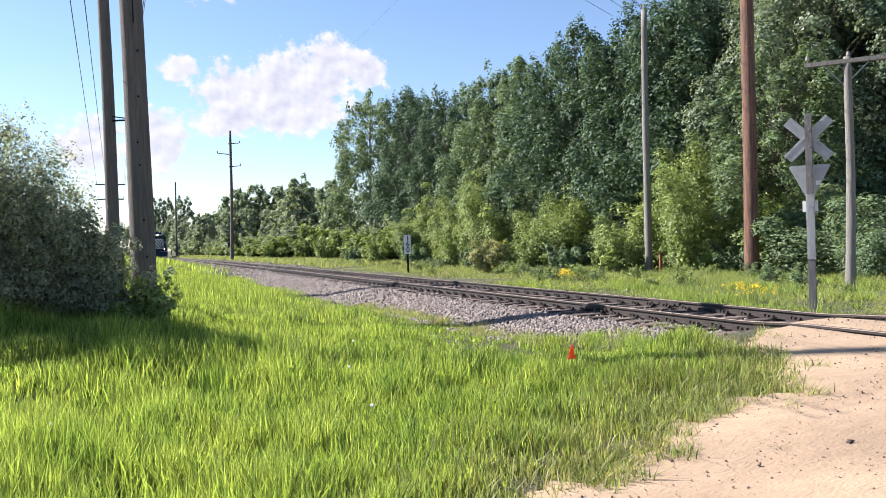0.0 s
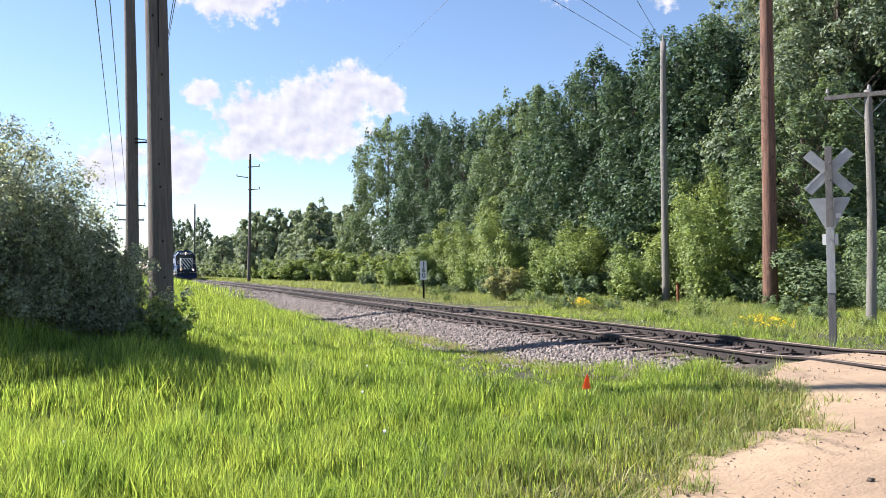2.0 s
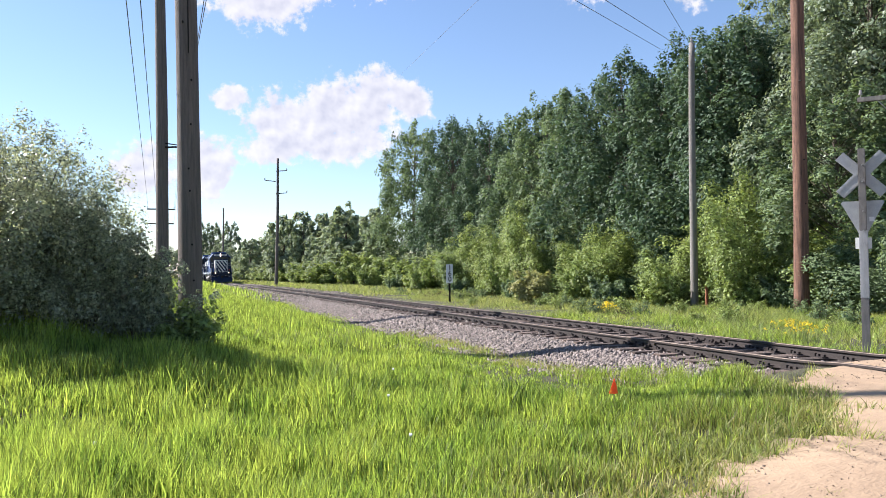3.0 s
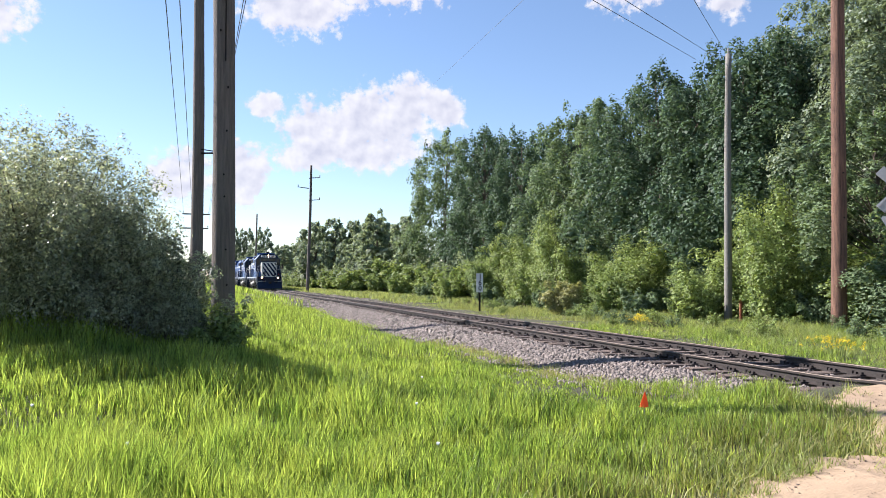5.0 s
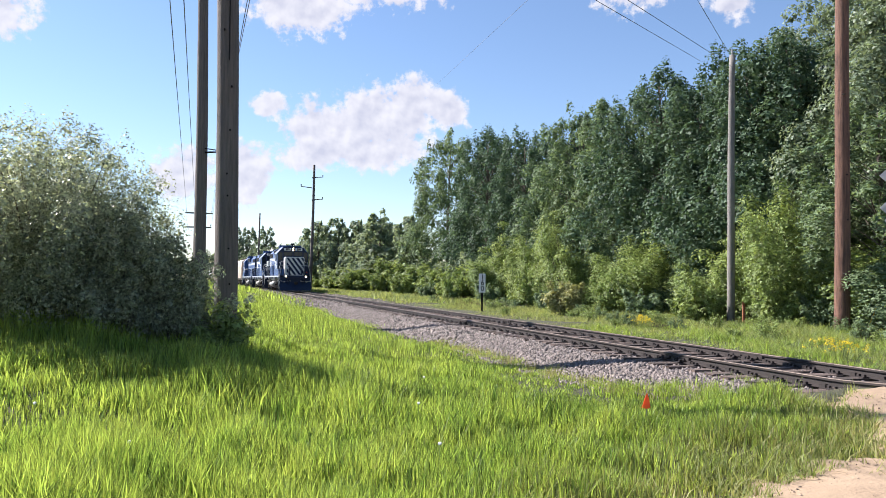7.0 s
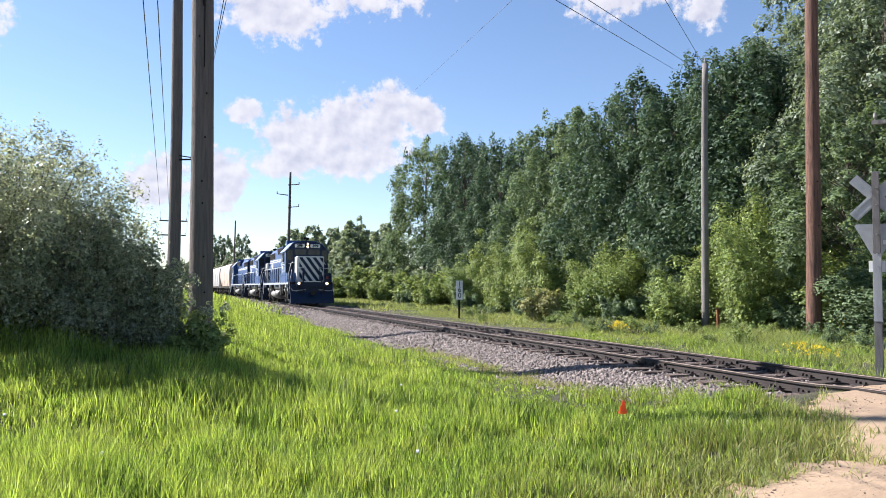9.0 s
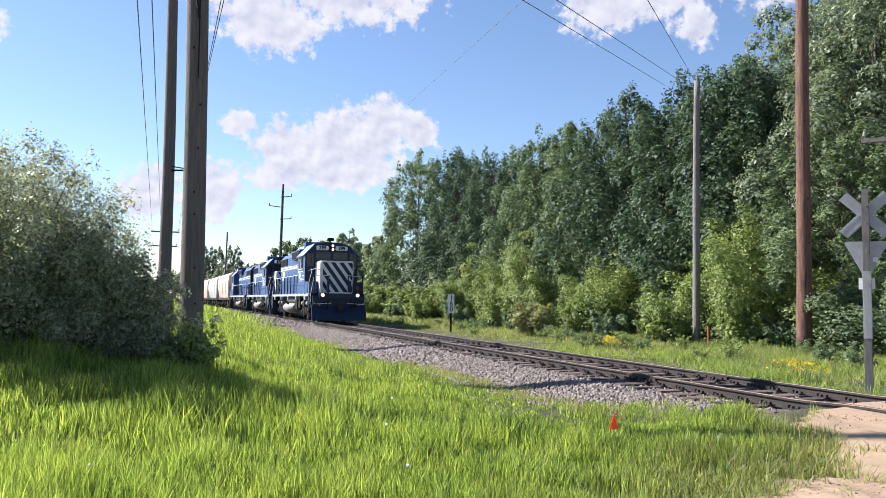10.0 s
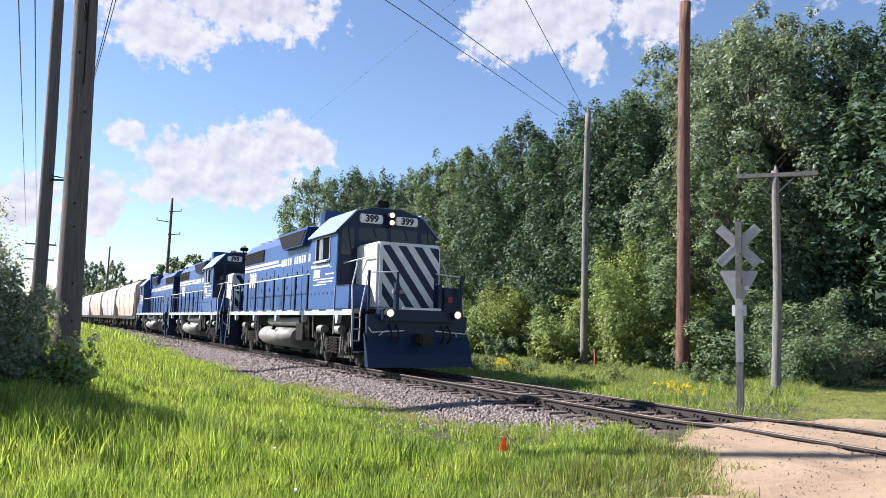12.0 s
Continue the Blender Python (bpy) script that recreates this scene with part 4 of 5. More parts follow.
        for y0, y1, z0, z1 in ((3.12, 4.5, 3.70, 3.75), (3.12, 4.5, 3.01, 3.06), (3.12, 3.2, 3.06, 3.70), (4.42, 4.5, 3.06, 3.70), (3.78, 3.84, 3.06, 3.70)):
            box(fr, s * W, s * (W + 0.016), y0, y1, z0, z1)
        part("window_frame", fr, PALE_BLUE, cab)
        part("stripe", box(bmesh.new(), s * W, s * (W + 0.004), 3.12, 4.9, 2.84, 2.93), WHITE, cab)
        locker = part("lower_panel", box(bmesh.new(), s * 1.0, s * (W + 0.012), 1.42, 2.5, 1.60, 2.24, 0.015), BLUE, cab, "blue walkway locker")
        part("lower_panel", box(bmesh.new(), s * W, s * (W + 0.03), 2.52, 4.95, 1.60, 2.22, 0.01), BLUE, cab)
        part("locker_lid", box(bmesh.new(), s * 0.99, s * (W + 0.03), 1.40, 2.5, 2.242, 2.262), NAVY, locker)
        for k in range(6):
            part("latch", box(bmesh.new(), s * (W + 0.031), s * (W + 0.04), 2.75 + k * 0.38, 2.80 + k * 0.38, 2.02, 2.09), NAVY, cab)
        railing(cab, [(s * (W + 0.02), 3.05, 2.80), (s * 1.30, 2.40, 2.92), (s * 1.02, 1.75, 3.02), (s * 1.02, 1.1, 3.02)], 0.02)
        part("window_louvre", box(bmesh.new(), s * (W + 0.008), s * (W + 0.02), 3.86, 4.10, 3.08, 3.68), TANK, cab, "pale sliding sash")
        # lettering on the cab side, shown as plain bars
        for y0, y1, z0, z1 in ((3.98, 4.16, 2.54, 2.78), (4.2, 4.36, 2.54, 2.78), (4.4, 4.6, 2.54, 2.78), (2.75, 3.5, 2.60, 2.64), (2.75, 4.6, 2.47, 2.50), (2.85, 4.2, 2.38, 2.42), (3.4, 4.6, 2.31, 2.34)):
            part("lettering_bar", box(bmesh.new(), s * W, s * (W + 0.004), y0, y1, z0, z1), WHITE, cab)
    for x0, x1, z0, z1 in ((-0.92, -0.07, 3.58, 3.98), (0.07, 0.92, 3.58, 3.98), (-1.44, -1.06, 3.15, 3.92), (1.06, 1.44, 3.15, 3.92)):
        pane = part("windshield", box(bmesh.new(), x0, x1, 2.50, 2.512, z0, z1), GLASS, cab, "dark cab windshield")
        part("wiper", rod(bmesh.new(), ((x0 + x1) / 2, 2.49, z1), ((x0 + x1) / 2 + 0.12, 2.49, z0 + 0.1), 0.009, 0.009, 5), BLACK, pane)
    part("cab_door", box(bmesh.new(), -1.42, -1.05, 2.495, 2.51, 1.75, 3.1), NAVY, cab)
    for s in (-1, 1):
        bm = bmesh.new()
        box(bm, s * 0.56 - 0.36, s * 0.56 + 0.36, 2.44, 2.52, 4.10, 4.36, 0.035)
        board = part("number_board", bm, BOARD, cab, "white number board")
        if number:
            figures("figures", number, 0.27, pose(s * 0.56, 2.434, 4.225, 90), INK, board)
        else:
            part("figure_bar", box(bmesh.new(), s * 0.56 - 0.2, s * 0.56 + 0.2, 2.434, 2.44, 4.14, 4.32), INK, board)
    lamp = part("headlight", box(bmesh.new(), -0.14, 0.14, 2.42, 2.52, 4.02, 4.48, 0.05), NAVY, cab)
    for z in (4.14, 4.36):
        lamp_unit("lamp_unit", lamp, 0.0, 2.245, z, 0.076, 0.155, deep=True)
    bm = bmesh.new()
    for s in (-1, 0, 1):
        rod(bm, (s * 0.12, 2.95 + 0.06 * s, 4.78), (s * 0.12, 3.35 + 0.06 * s, 4.78), 0.10, 0.05, 10)
    rod(bm, (0, 3.15, 4.55), (0, 3.15, 4.74), 0.04, 0.04, 8)
    part("horn", bm, BLACK, cab, "black roof horn cluster")
    part("antenna", rod(bmesh.new(), (-0.5, 4.2, 4.58), (-0.5, 4.2, 4.80), 0.012, 0.012, 5), BLACK, cab)
    # long hood
    H = 0.98
    hood_line = [(-H, 1.60), (-H, 4.10), (-0.72, 4.42), (-0.4, 4.50), (0.4, 4.50), (0.72, 4.42), (H, 4.10), (H, 1.60)]
    hood = part("long_hood", prism(bmesh.new(), hood_line, "y", 4.95, 16.35), BLUE, loco, "blue long engine hood")
    part("hood_end", box(bmesh.new(), -0.95, 0.95, 16.35, 16.42, 1.60, 4.05, 0.02), NAVY, hood)
    part("cab_bulkhead_box", box(bmesh.new(), -1.12, 1.12, 4.97, 5.55, 3.55, 4.74, 0.03), BLUE, hood, "raised blower housing")
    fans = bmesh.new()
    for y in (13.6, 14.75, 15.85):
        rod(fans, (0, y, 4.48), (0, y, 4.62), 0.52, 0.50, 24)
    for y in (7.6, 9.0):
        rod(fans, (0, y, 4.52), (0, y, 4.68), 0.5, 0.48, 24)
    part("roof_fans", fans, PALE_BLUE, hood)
    part("exhaust_stack", box(bmesh.new(), -0.35, 0.35, 10.4, 11.2, 4.48, 4.66, 0.03), BLACK, hood)
    for s in (-1, 1):
        blister = bmesh.new()
        prism(blister, [(6.6, 4.38), (10.2, 4.38), (9.6, 3.80), (7.2, 3.80)], "x", s * 0.75, s * 1.18)
        part("brake_blister", blister, BLUE, hood)
        vent = bmesh.new()
        prism(vent, [(6.75, 4.30), (10.05, 4.30), (9.52, 3.84), (7.3, 3.84)], "x", s * 1.181, s * 1.20)
        part("intake_grille", vent, GRILLE, hood, "dark intake grille")
        part("radiator_grille", box(bmesh.new(), s * H, s * (H + 0.03), 13.0, 16.2, 3.62, 4.10), GRILLE, hood, "dark brown radiator grille")
        for k in range(7):
            part("grille_slat", box(bmesh.new(), s * (H + 0.03), s * (H + 0.045), 13.0, 16.2, 3.65 + k * 0.065, 3.67 + k * 0.065), BLACK, hood)
        part("stripe", box(bmesh.new(), s * H, s * (H + 0.004), 10.3, 16.3, 3.28, 3.36), WHITE, hood)
        part("stripe", box(bmesh.new(), s * H, s * (H + 0.004), 10.8, 16.3, 3.42, 3.52), WHITE, hood)
        # the railway's name along the hood, shown as plain bars
        for first, count in ((5.1, 7), (7.35, 5), (9.05, 5)):
            for k in range(count):
                y0 = first + k * 0.285
                part("lettering_bar", box(bmesh.new(), s * H, s * (H + 0.005), y0, y0 + (0.19 if (k + count) % 3 else 0.15), 3.24, 3.50), WHITE, hood)
        if number:
            figures("figures", number, 0.80, pose(s * (H + 0.017), 14.7, 2.86, 90, 0, -90 if s < 0 else 90), WHITE, hood)
        for k in range(9):
            y0 = 5.2 + k * 1.22
            door = part("hood_door", box(bmesh.new(), s * H, s * (H + 0.012), y0, y0 + 1.16, 1.78, 3.14, 0.004), BLUE, hood)
            part("latch", box(bmesh.new(), s * (H + 0.012), s * (H + 0.03), y0 + 0.54, y0 + 0.60, 2.35, 2.5), NAVY, door)
            part("latch", box(bmesh.new(), s * (H + 0.012), s * (H + 0.03), y0 + 0.54, y0 + 0.60, 2.85, 2.95), NAVY, door)
        # walkway rail
        railing(loco, [(s * 1.50, 5.1, 2.70), (s * 1.50, 16.2, 2.70), (s * 1.46, 16.4, 2.2)], 0.022)
        for k in range(9):
            y = 5.3 + k * 1.35
            part("stanchion", box(bmesh.new(), s * 1.50 - 0.025, s * 1.50 + 0.03, y - 0.045, y + 0.045, 1.58, 2.69), NAVY, loco)
        # between the trucks
        bm = bmesh.new()
        rod(bm, (s * 1.18, 6.6, 1.22), (s * 1.18, 10.6, 1.22), 0.16, 0.16, 16)
        part("air_reservoir", bm, TANK, loco, "pale grey air reservoir", smooth=False)
        for y0 in (4.9, 5.35, 11.75, 12.2):
            part("pipe_bracket", rod(bmesh.new(), (s * 1.42, y0, 1.42), (s * 1.36, y0 + 0.1, 0.75), 0.025, 0.025, 6), TANK, loco)
        bm = bmesh.new()
        for k in range(5):
            rod(bm, (s * 1.3, 5.6 + k * 0.06, 1.35), (s * 1.25, 5.7 + k * 0.2, 0.6), 0.025, 0.025, 6)
        part("piping", bm, GRIME, loco)
        railing(loco, [(s * 1.56, 2.55, 0.9), (s * 1.56, 2.55, 2.2)], 0.015)
    tank_line = [(1.46 * math.copysign(abs(math.cos(k / 28 * math.tau)) ** 0.6, math.cos(k / 28 * math.tau)), 0.70 + 0.44 * math.sin(k / 28 * math.tau)) for k in range(28)]
    tank = part("fuel_tank", prism(bmesh.new(), tank_line, "y", 7.1, 11.4), TANK, loco, "pale grey fuel tank")
    for p in tank.data.polygons:
        p.use_smooth = len(p.vertices) == 4
    for s in (-1, 1):
        part("filler_neck", rod(bmesh.new(), (s * 1.40, 9.3, 0.95), (s * 1.50, 9.3, 1.0), 0.07, 0.07, 12), BLACK, tank)
    part("battery_box", box(bmesh.new(), -1.35, 1.35, 6.1, 6.9, 0.6, 1.2, 0.03), BLACK, loco)
    sets = truck(loco, 3.75, 2.74) + truck(loco, 13.75, 2.74)
    return loco, sets


def hopper(mat, label):
    """A covered hopper car, 16.6 m over its sills; front at y = 0."""
    car = tagged(empty("hopper_car"), label, "hopper car", "hopper cars of the train")
    L = 16.6
    side = [(-1.45, 1.35), (-1.58, 2.2), (-1.60, 3.2), (-1.5, 4.0), (-1.1, 4.42), (-0.5, 4.52), (0.5, 4.52), (1.1, 4.42), (1.5, 4.0), (1.60, 3.2), (1.58, 2.2), (1.45, 1.35)]
    bm = bmesh.new()
    n = len(side)
    ys = [0.55, 0.60, 2.2, L - 2.2, L - 0.60, L - 0.55]
    rings = []
    for k, y in enumerate(ys):
        lift = 1.15 if k in (0, 1, 4, 5) else 0.0
        rings.append([bm.verts.new((x, y, max(z, 1.35 + lift * (1 - (z - 1.35) / 3.2) * 1.4))) for x, z in side])
    for a, b in zip(rings[:-1], rings[1:]):
        for i in range(n):
            bm.faces.new((a[i], a[(i + 1) % n], b[(i + 1) % n], b[i]))
    bm.faces.new(rings[0]), bm.faces.new(rings[-1][::-1])
    part("hopper_body", bm, mat, car, smooth=False)
    bm = bmesh.new()
    box(bm, -1.45, 1.45, 0.3, L - 0.3, 1.05, 1.32)
    box(bm, -0.16, 0.16, -0.45, L + 0.45, 0.75, 1.05)
    part("sill", bm, GRIME, car)
    for y in (5.0, 8.3, 11.6):
        bm = bmesh.new()
        prism(bm, [(y - 1.5, 1.30), (y + 1.5, 1.30), (y + 0.35, 0.45), (y - 0.35, 0.45)], "x", -1.2, 1.2)
        part("hopper_bay", bm, GRIME, car)
    for y in (0.35, L - 0.35):
        for s in (-1, 1):
            part("corner_post", box(bmesh.new(), s * 1.42, s * 1.52, y - 0.06, y + 0.06, 1.05, 4.1), mat, car)
    part("roof_walk", box(bmesh.new(), -0.7, 0.7, 0.4, L - 0.4, 4.60, 4.65), GRIME, car)
    for k in range(8):
        part("roof_hatch", box(bmesh.new(), -0.35, 0.35, 1.6 + k * 1.8, 2.6 + k * 1.8, 4.52, 4.60, 0.02), mat, car)
    for k in range(3):
        for s in (-1, 1):
            y = 4.0 + k * 4.3
            part("side_rib", prism(bmesh.new(), [(s * 1.45, 1.36), (s * 1.585, 2.2), (s * 1.605, 3.2), (s * 1.505, 4.0), (s * 1.53, 4.0), (s * 1.63, 3.2), (s * 1.61, 2.2), (s * 1.475, 1.36)], "y", y, y + 0.05), mat, car)
    sets = truck(car, 2.2, 1.68, heavy=False) + truck(car, L - 2.2, 1.68, heavy=False)
    return car, sets


# (thing, wheelsets, distance behind the leading end, length, turned about)
TRAIN = []
lead, lead_sets = locomotive("399", "blue diesel locomotive with a striped white nose, lamps lit")
TRAIN.append((lead, lead_sets, 0.0, 17.5, False))
second, second_sets = locomotive("395", "blue diesel locomotive coupled behind the leading one")
TRAIN.append((second, second_sets, 18.03, 17.5, False))
third, third_sets = locomotive("", "blue diesel locomotive running cab last before the hoppers")
TRAIN.append((third, third_sets, 36.06, 17.5, True))
cream, cream_sets = hopper(CREAM, "cream-coloured covered hopper car on the railway")
TRAIN.append((cream, cream_sets, 54.3, 16.6, False))
pale, pale_sets = hopper(PALE, "pale grey covered hopper car on the railway")
TRAIN.append((pale, pale_sets, 71.8, 16.6, False))


def wheels_of(ob, like):
    """The wheelsets of a copied car, in the order of the original's."""
    found = [o for o in ob.children_recursive if o.name.startswith("wheelset")]
    return [(o, a, r) for o, (_, a, r) in zip(found, like)]


for k, (car, like) in enumerate(((cream, cream_sets), (pale, pale_sets), (cream, cream_sets), (pale, pale_sets))):
    twin = copy_thing(car, pose(0, 0, 0))
    TRAIN.append((twin, wheels_of(twin, like), 89.3 + 17.5 * k, 16.6, False))



# ---------------------------------------------------------------- sky with cumulus clouds
def cloud_sheet():
    """A far dome of fair-weather cumulus; its UVs are azimuth and elevation in degrees."""
    R, az, el = 3200.0, np.radians(np.arange(-70, 101, 3.0)), np.radians(np.arange(0.5, 62, 2.5))
    A, E = np.meshgrid(az, el, indexing="ij")
    V = np.stack([R * np.sin(A) * np.cos(E), R * np.cos(A) * np.cos(E), R * np.sin(E)], -1).reshape(-1, 3)
    n, m = len(az), len(el)
    i = (np.arange(n - 1)[:, None] * m + np.arange(m - 1)[None]).ravel()
    me = mesh_of("cloud_bank", V, np.stack([i, i + 1, i + m + 1, i + m], -1))
    uv = me.uv_layers.new(name="sky")
    idx = np.zeros(len(me.loops), np.int32)
    me.loops.foreach_get("vertex_index", idx)
    uv.data.foreach_set("uv", np.degrees(np.stack([A, E], -1).reshape(-1, 2))[idx].astype(np.float32).ravel())
    mat = bpy.data.materials.new("cumulus")
    mat.use_nodes = True
    nd, link = mat.node_tree.nodes, mat.node_tree.links.new
    nd.remove(nd["Principled BSDF"])
    at = nd.new("ShaderNodeUVMap")
    at.uv_map = "sky"

    def math_node(op, a, b=None, c=None):
        q = nd.new("ShaderNodeMath")
        q.operation = op
        for k, v in enumerate((a, b, c)):
            if v is None:
                continue
            if isinstance(v, (int, float)):
                q.inputs[k].default_value = v
            else:
                link(v, q.inputs[k])
        return q.outputs[0]

    def tex(scale, detail, rough=0.6, shift=None):
        t = nd.new("ShaderNodeTexNoise")
        t.inputs["Scale"].default_value, t.inputs["Detail"].default_value, t.inputs["Roughness"].default_value = scale, detail, rough
        where = at.outputs[0]
        if shift:
            mp = nd.new("ShaderNodeMapping")
            mp.inputs["Location"].default_value = shift
            link(where, mp.inputs["Vector"])
            where = mp.outputs[0]
        link(where, t.inputs["Vector"])
        return t.outputs["Fac"]

    # azimuth, elevation, half width, half height of each billow
    BILLOWS = ((7.8, 10.9, 2.7, 2.2), (11.6, 11.8, 2.9, 2.4), (14.6, 12.6, 2.1, 2.5), (17.0, 12.6, 1.7, 1.5), (7.4, 9.3, 2.6, 1.3), (12.0, 9.7, 3.8, 1.6), (3.8, 12.6, 1.3, 1.0),
               (-1.8, 7.4, 2.2, 1.9), (2.6, 7.6, 1.9, 2.2), (6.0, 19.8, 4.0, 2.3), (11.5, 22.5, 6.5, 2.9), (-1.0, 22.5, 4.0, 2.0), (31.2, 21.8, 3.4, 2.7), (36.0, 23.0, 4.2, 3.2), (37.8, 19.3, 1.3, 1.3),
               (42.5, 22.5, 2.8, 2.6), (-14.5, 17.0, 3.0, 2.2), (-20.0, 12.0, 4.5, 2.0), (56.0, 25.0, 6.0, 3.0), (-45.0, 22.0, 7.0, 3.0), (80.0, 18.0, 7.0, 3.0))
    sep = nd.new("ShaderNodeSeparateXYZ")
    link(at.outputs[0], sep.inputs[0])
    body = None
    for a, e, w, h in BILLOWS:
        du = math_node("MULTIPLY_ADD", sep.outputs["X"], 1 / w, -a / w)
        dv = math_node("MULTIPLY_ADD", sep.outputs["Y"], 1 / h, -e / h)
        r2 = math_node("ADD", math_node("MULTIPLY", du, du), math_node("MULTIPLY", dv, dv))
        one = math_node("SUBTRACT", 1.0, math_node("SQRT", r2))
        body = one if body is None else math_node("SMOOTH_MAX", body, one, 0.35)
    lumps = math_node("ADD", math_node("MULTIPLY", math_node("SUBTRACT", tex(0.55, 7), 0.5), 2.0), math_node("MULTIPLY", math_node("SUBTRACT", tex(1.9, 5), 0.5), 0.8))
    dens = math_node("ADD", math_node("ADD", body, 0.16), lumps)
    alpha = nd.new("ShaderNodeMapRange")
    alpha.interpolation_type = "SMOOTHSTEP"
    alpha.inputs["From Min"].default_value, alpha.inputs["From Max"].default_value = 0.0, 0.42
    alpha.inputs["To Max"].default_value = 0.95
    link(dens, alpha.inputs["Value"])
    # sunlit edges and grey shaded parts of the billows, painted into the emission colour
    tone = nd.new("ShaderNodeMapRange")
    tone.inputs["From Min"].default_value, tone.inputs["From Max"].default_value = 0.1, 1.2
    toward_sun = (-0.30, 0.42, 0.0)
    rise = math_node("ADD", math_node("MULTIPLY", math_node("SUBTRACT", tex(0.55, 3, 0.5, toward_sun), tex(0.55, 3, 0.5)), 3.2), math_node("MULTIPLY", math_node("SUBTRACT", tex(1.9, 2, 0.5, toward_sun), tex(1.9, 2, 0.5)), 0.35))
    link(math_node("ADD", math_node("MULTIPLY", dens, 0.42), math_node("ADD", rise, 0.30)), tone.inputs["Value"])
    mix = nd.new("ShaderNodeMix")
    mix.data_type = "RGBA"
    mix.inputs["A"].default_value, mix.inputs["B"].default_value = (1.0, 0.985, 0.975, 1), (0.70, 0.71, 0.79, 1)
    link(tone.outputs[0], mix.inputs["Factor"])
    em, tr, ms = nd.new("ShaderNodeEmission"), nd.new("ShaderNodeBsdfTransparent"), nd.new("ShaderNodeMixShader")
    em.inputs["Strength"].default_value = CLOUD_GLOW
    link(mix.outputs["Result"], em.inputs["Color"])
    link(alpha.outputs[0], ms.inputs[0]), link(tr.outputs[0], ms.inputs[1]), link(em.outputs[0], ms.inputs[2])
    link(ms.outputs[0], nd["Material Output"].inputs["Surface"])
    ob = part("backdrop", me, mat)
    tagged(ob, "white cumulus clouds in a blue sky", "clouds", kind="structure")


CLOUD_GLOW = 0.37
cloud_sheet()

# ---------------------------------------------------------------- things along the line
ALLOY = material("sign_back", (0.40, 0.41, 0.42), (0.29, 0.30, 0.31), scale=4, rough=0.55, metal=0.4)
SIGN_WHITE = material("sign_white", (0.72, 0.73, 0.72), (0.6, 0.6, 0.6), scale=5, rough=0.5)
POST_GREY = material("painted_post", (0.36, 0.37, 0.38), (0.26, 0.26, 0.26), scale=4, rough=0.7, stretch=(5, 5, 0.7), bump=0.3)
POST_WOOD = material("bare_post", (0.18, 0.17, 0.165), (0.115, 0.11, 0.105), scale=4, rough=0.9, stretch=(5, 5, 0.7), bump=0.5)
ORANGE = material("orange_flag", (0.90, 0.17, 0.035), (0.80, 0.13, 0.03), scale=9, rough=0.6, translucent=0.3)
YELLOW = material("yellow_sleeve", (0.75, 0.52, 0.03), (0.65, 0.45, 0.03), scale=5, rough=0.5)
BLOOM = material("yellow_blossom", (0.80, 0.62, 0.02), (0.65, 0.50, 0.02), scale=5, rough=0.6, per="island", amount=0.3, translucent=0.3)
RUST = material("rusty_stake", (0.30, 0.10, 0.05), (0.20, 0.07, 0.04), scale=5, rough=0.8)
WIRE = material("wire", (0.13, 0.135, 0.15), (0.10, 0.105, 0.12), rough=0.5)
CERAMIC = material("insulator", (0.30, 0.28, 0.27), (0.2, 0.19, 0.18), rough=0.3)
TIN = material("galvanised", (0.35, 0.35, 0.35), (0.28, 0.28, 0.28), rough=0.45, metal=0.7)


def crossbuck():
    """The back of a level crossing sign: crossed blades, a triangle below them, one post."""
    x, y = 11.64, 10.445
    z = float(ground_z(x, y))
    thing = tagged(empty("crossing_sign", pose(x, y, z, 0, 0, -47)), "grey back of a railway crossing sign on a wooden post", "crossing sign")
    part("post", box(bmesh.new(), -0.065, 0.065, -0.065, 0.065, -0.3, 1.55, 0.012), POST_WOOD, thing, "bare weathered lower post")
    part("post_sleeve", box(bmesh.new(), -0.07, 0.07, -0.07, 0.07, 1.05, 2.25, 0.01), POST_GREY, thing, "pale grey sleeve")
    part("post", box(bmesh.new(), -0.06, 0.06, -0.06, 0.06, 2.25, 3.72, 0.012), POST_WOOD, thing, "dark wooden upper post")
    for a in (-45, 45):
        bm = bmesh.new()
        box(bm, -0.5, 0.5, 0.0, 0.012, -0.095, 0.095, 0.003)
        for v in (-0.06, 0.06):
            box(bm, -0.5, 0.5, -0.012, 0.0, v - 0.012, v + 0.012)
        bm.transform(pose(0, 0.075 if a < 0 else 0.09, 3.27, 0, a, 0))
        part("blade", bm, ALLOY, thing, "bare metal crossbuck blade")
    part("yield_plate", prism(bmesh.new(), [(-0.345, 2.76), (-0.32, 2.79), (0.32, 2.79), (0.345, 2.76), (0.035, 2.14), (-0.035, 2.14)], "y", 0.075, 0.085), ALLOY, thing, "grey back of a triangular sign")
    part("sticker", box(bmesh.new(), 0.10, 0.18, 0.066, 0.073, 2.42, 2.50), SIGN_WHITE, thing)
    part("small_plate", box(bmesh.new(), -0.13, 0.13, 0.075, 0.085, 1.93, 2.13), SIGN_WHITE, thing, "small white plate")
    bm = bmesh.new()
    for zz in (3.42, 3.12, 2.6, 2.25, 2.03):
        rod(bm, (0, -0.09, zz), (0, 0.09, zz), 0.014, 0.014, 6)
    part("bolts", bm, TIN, thing)


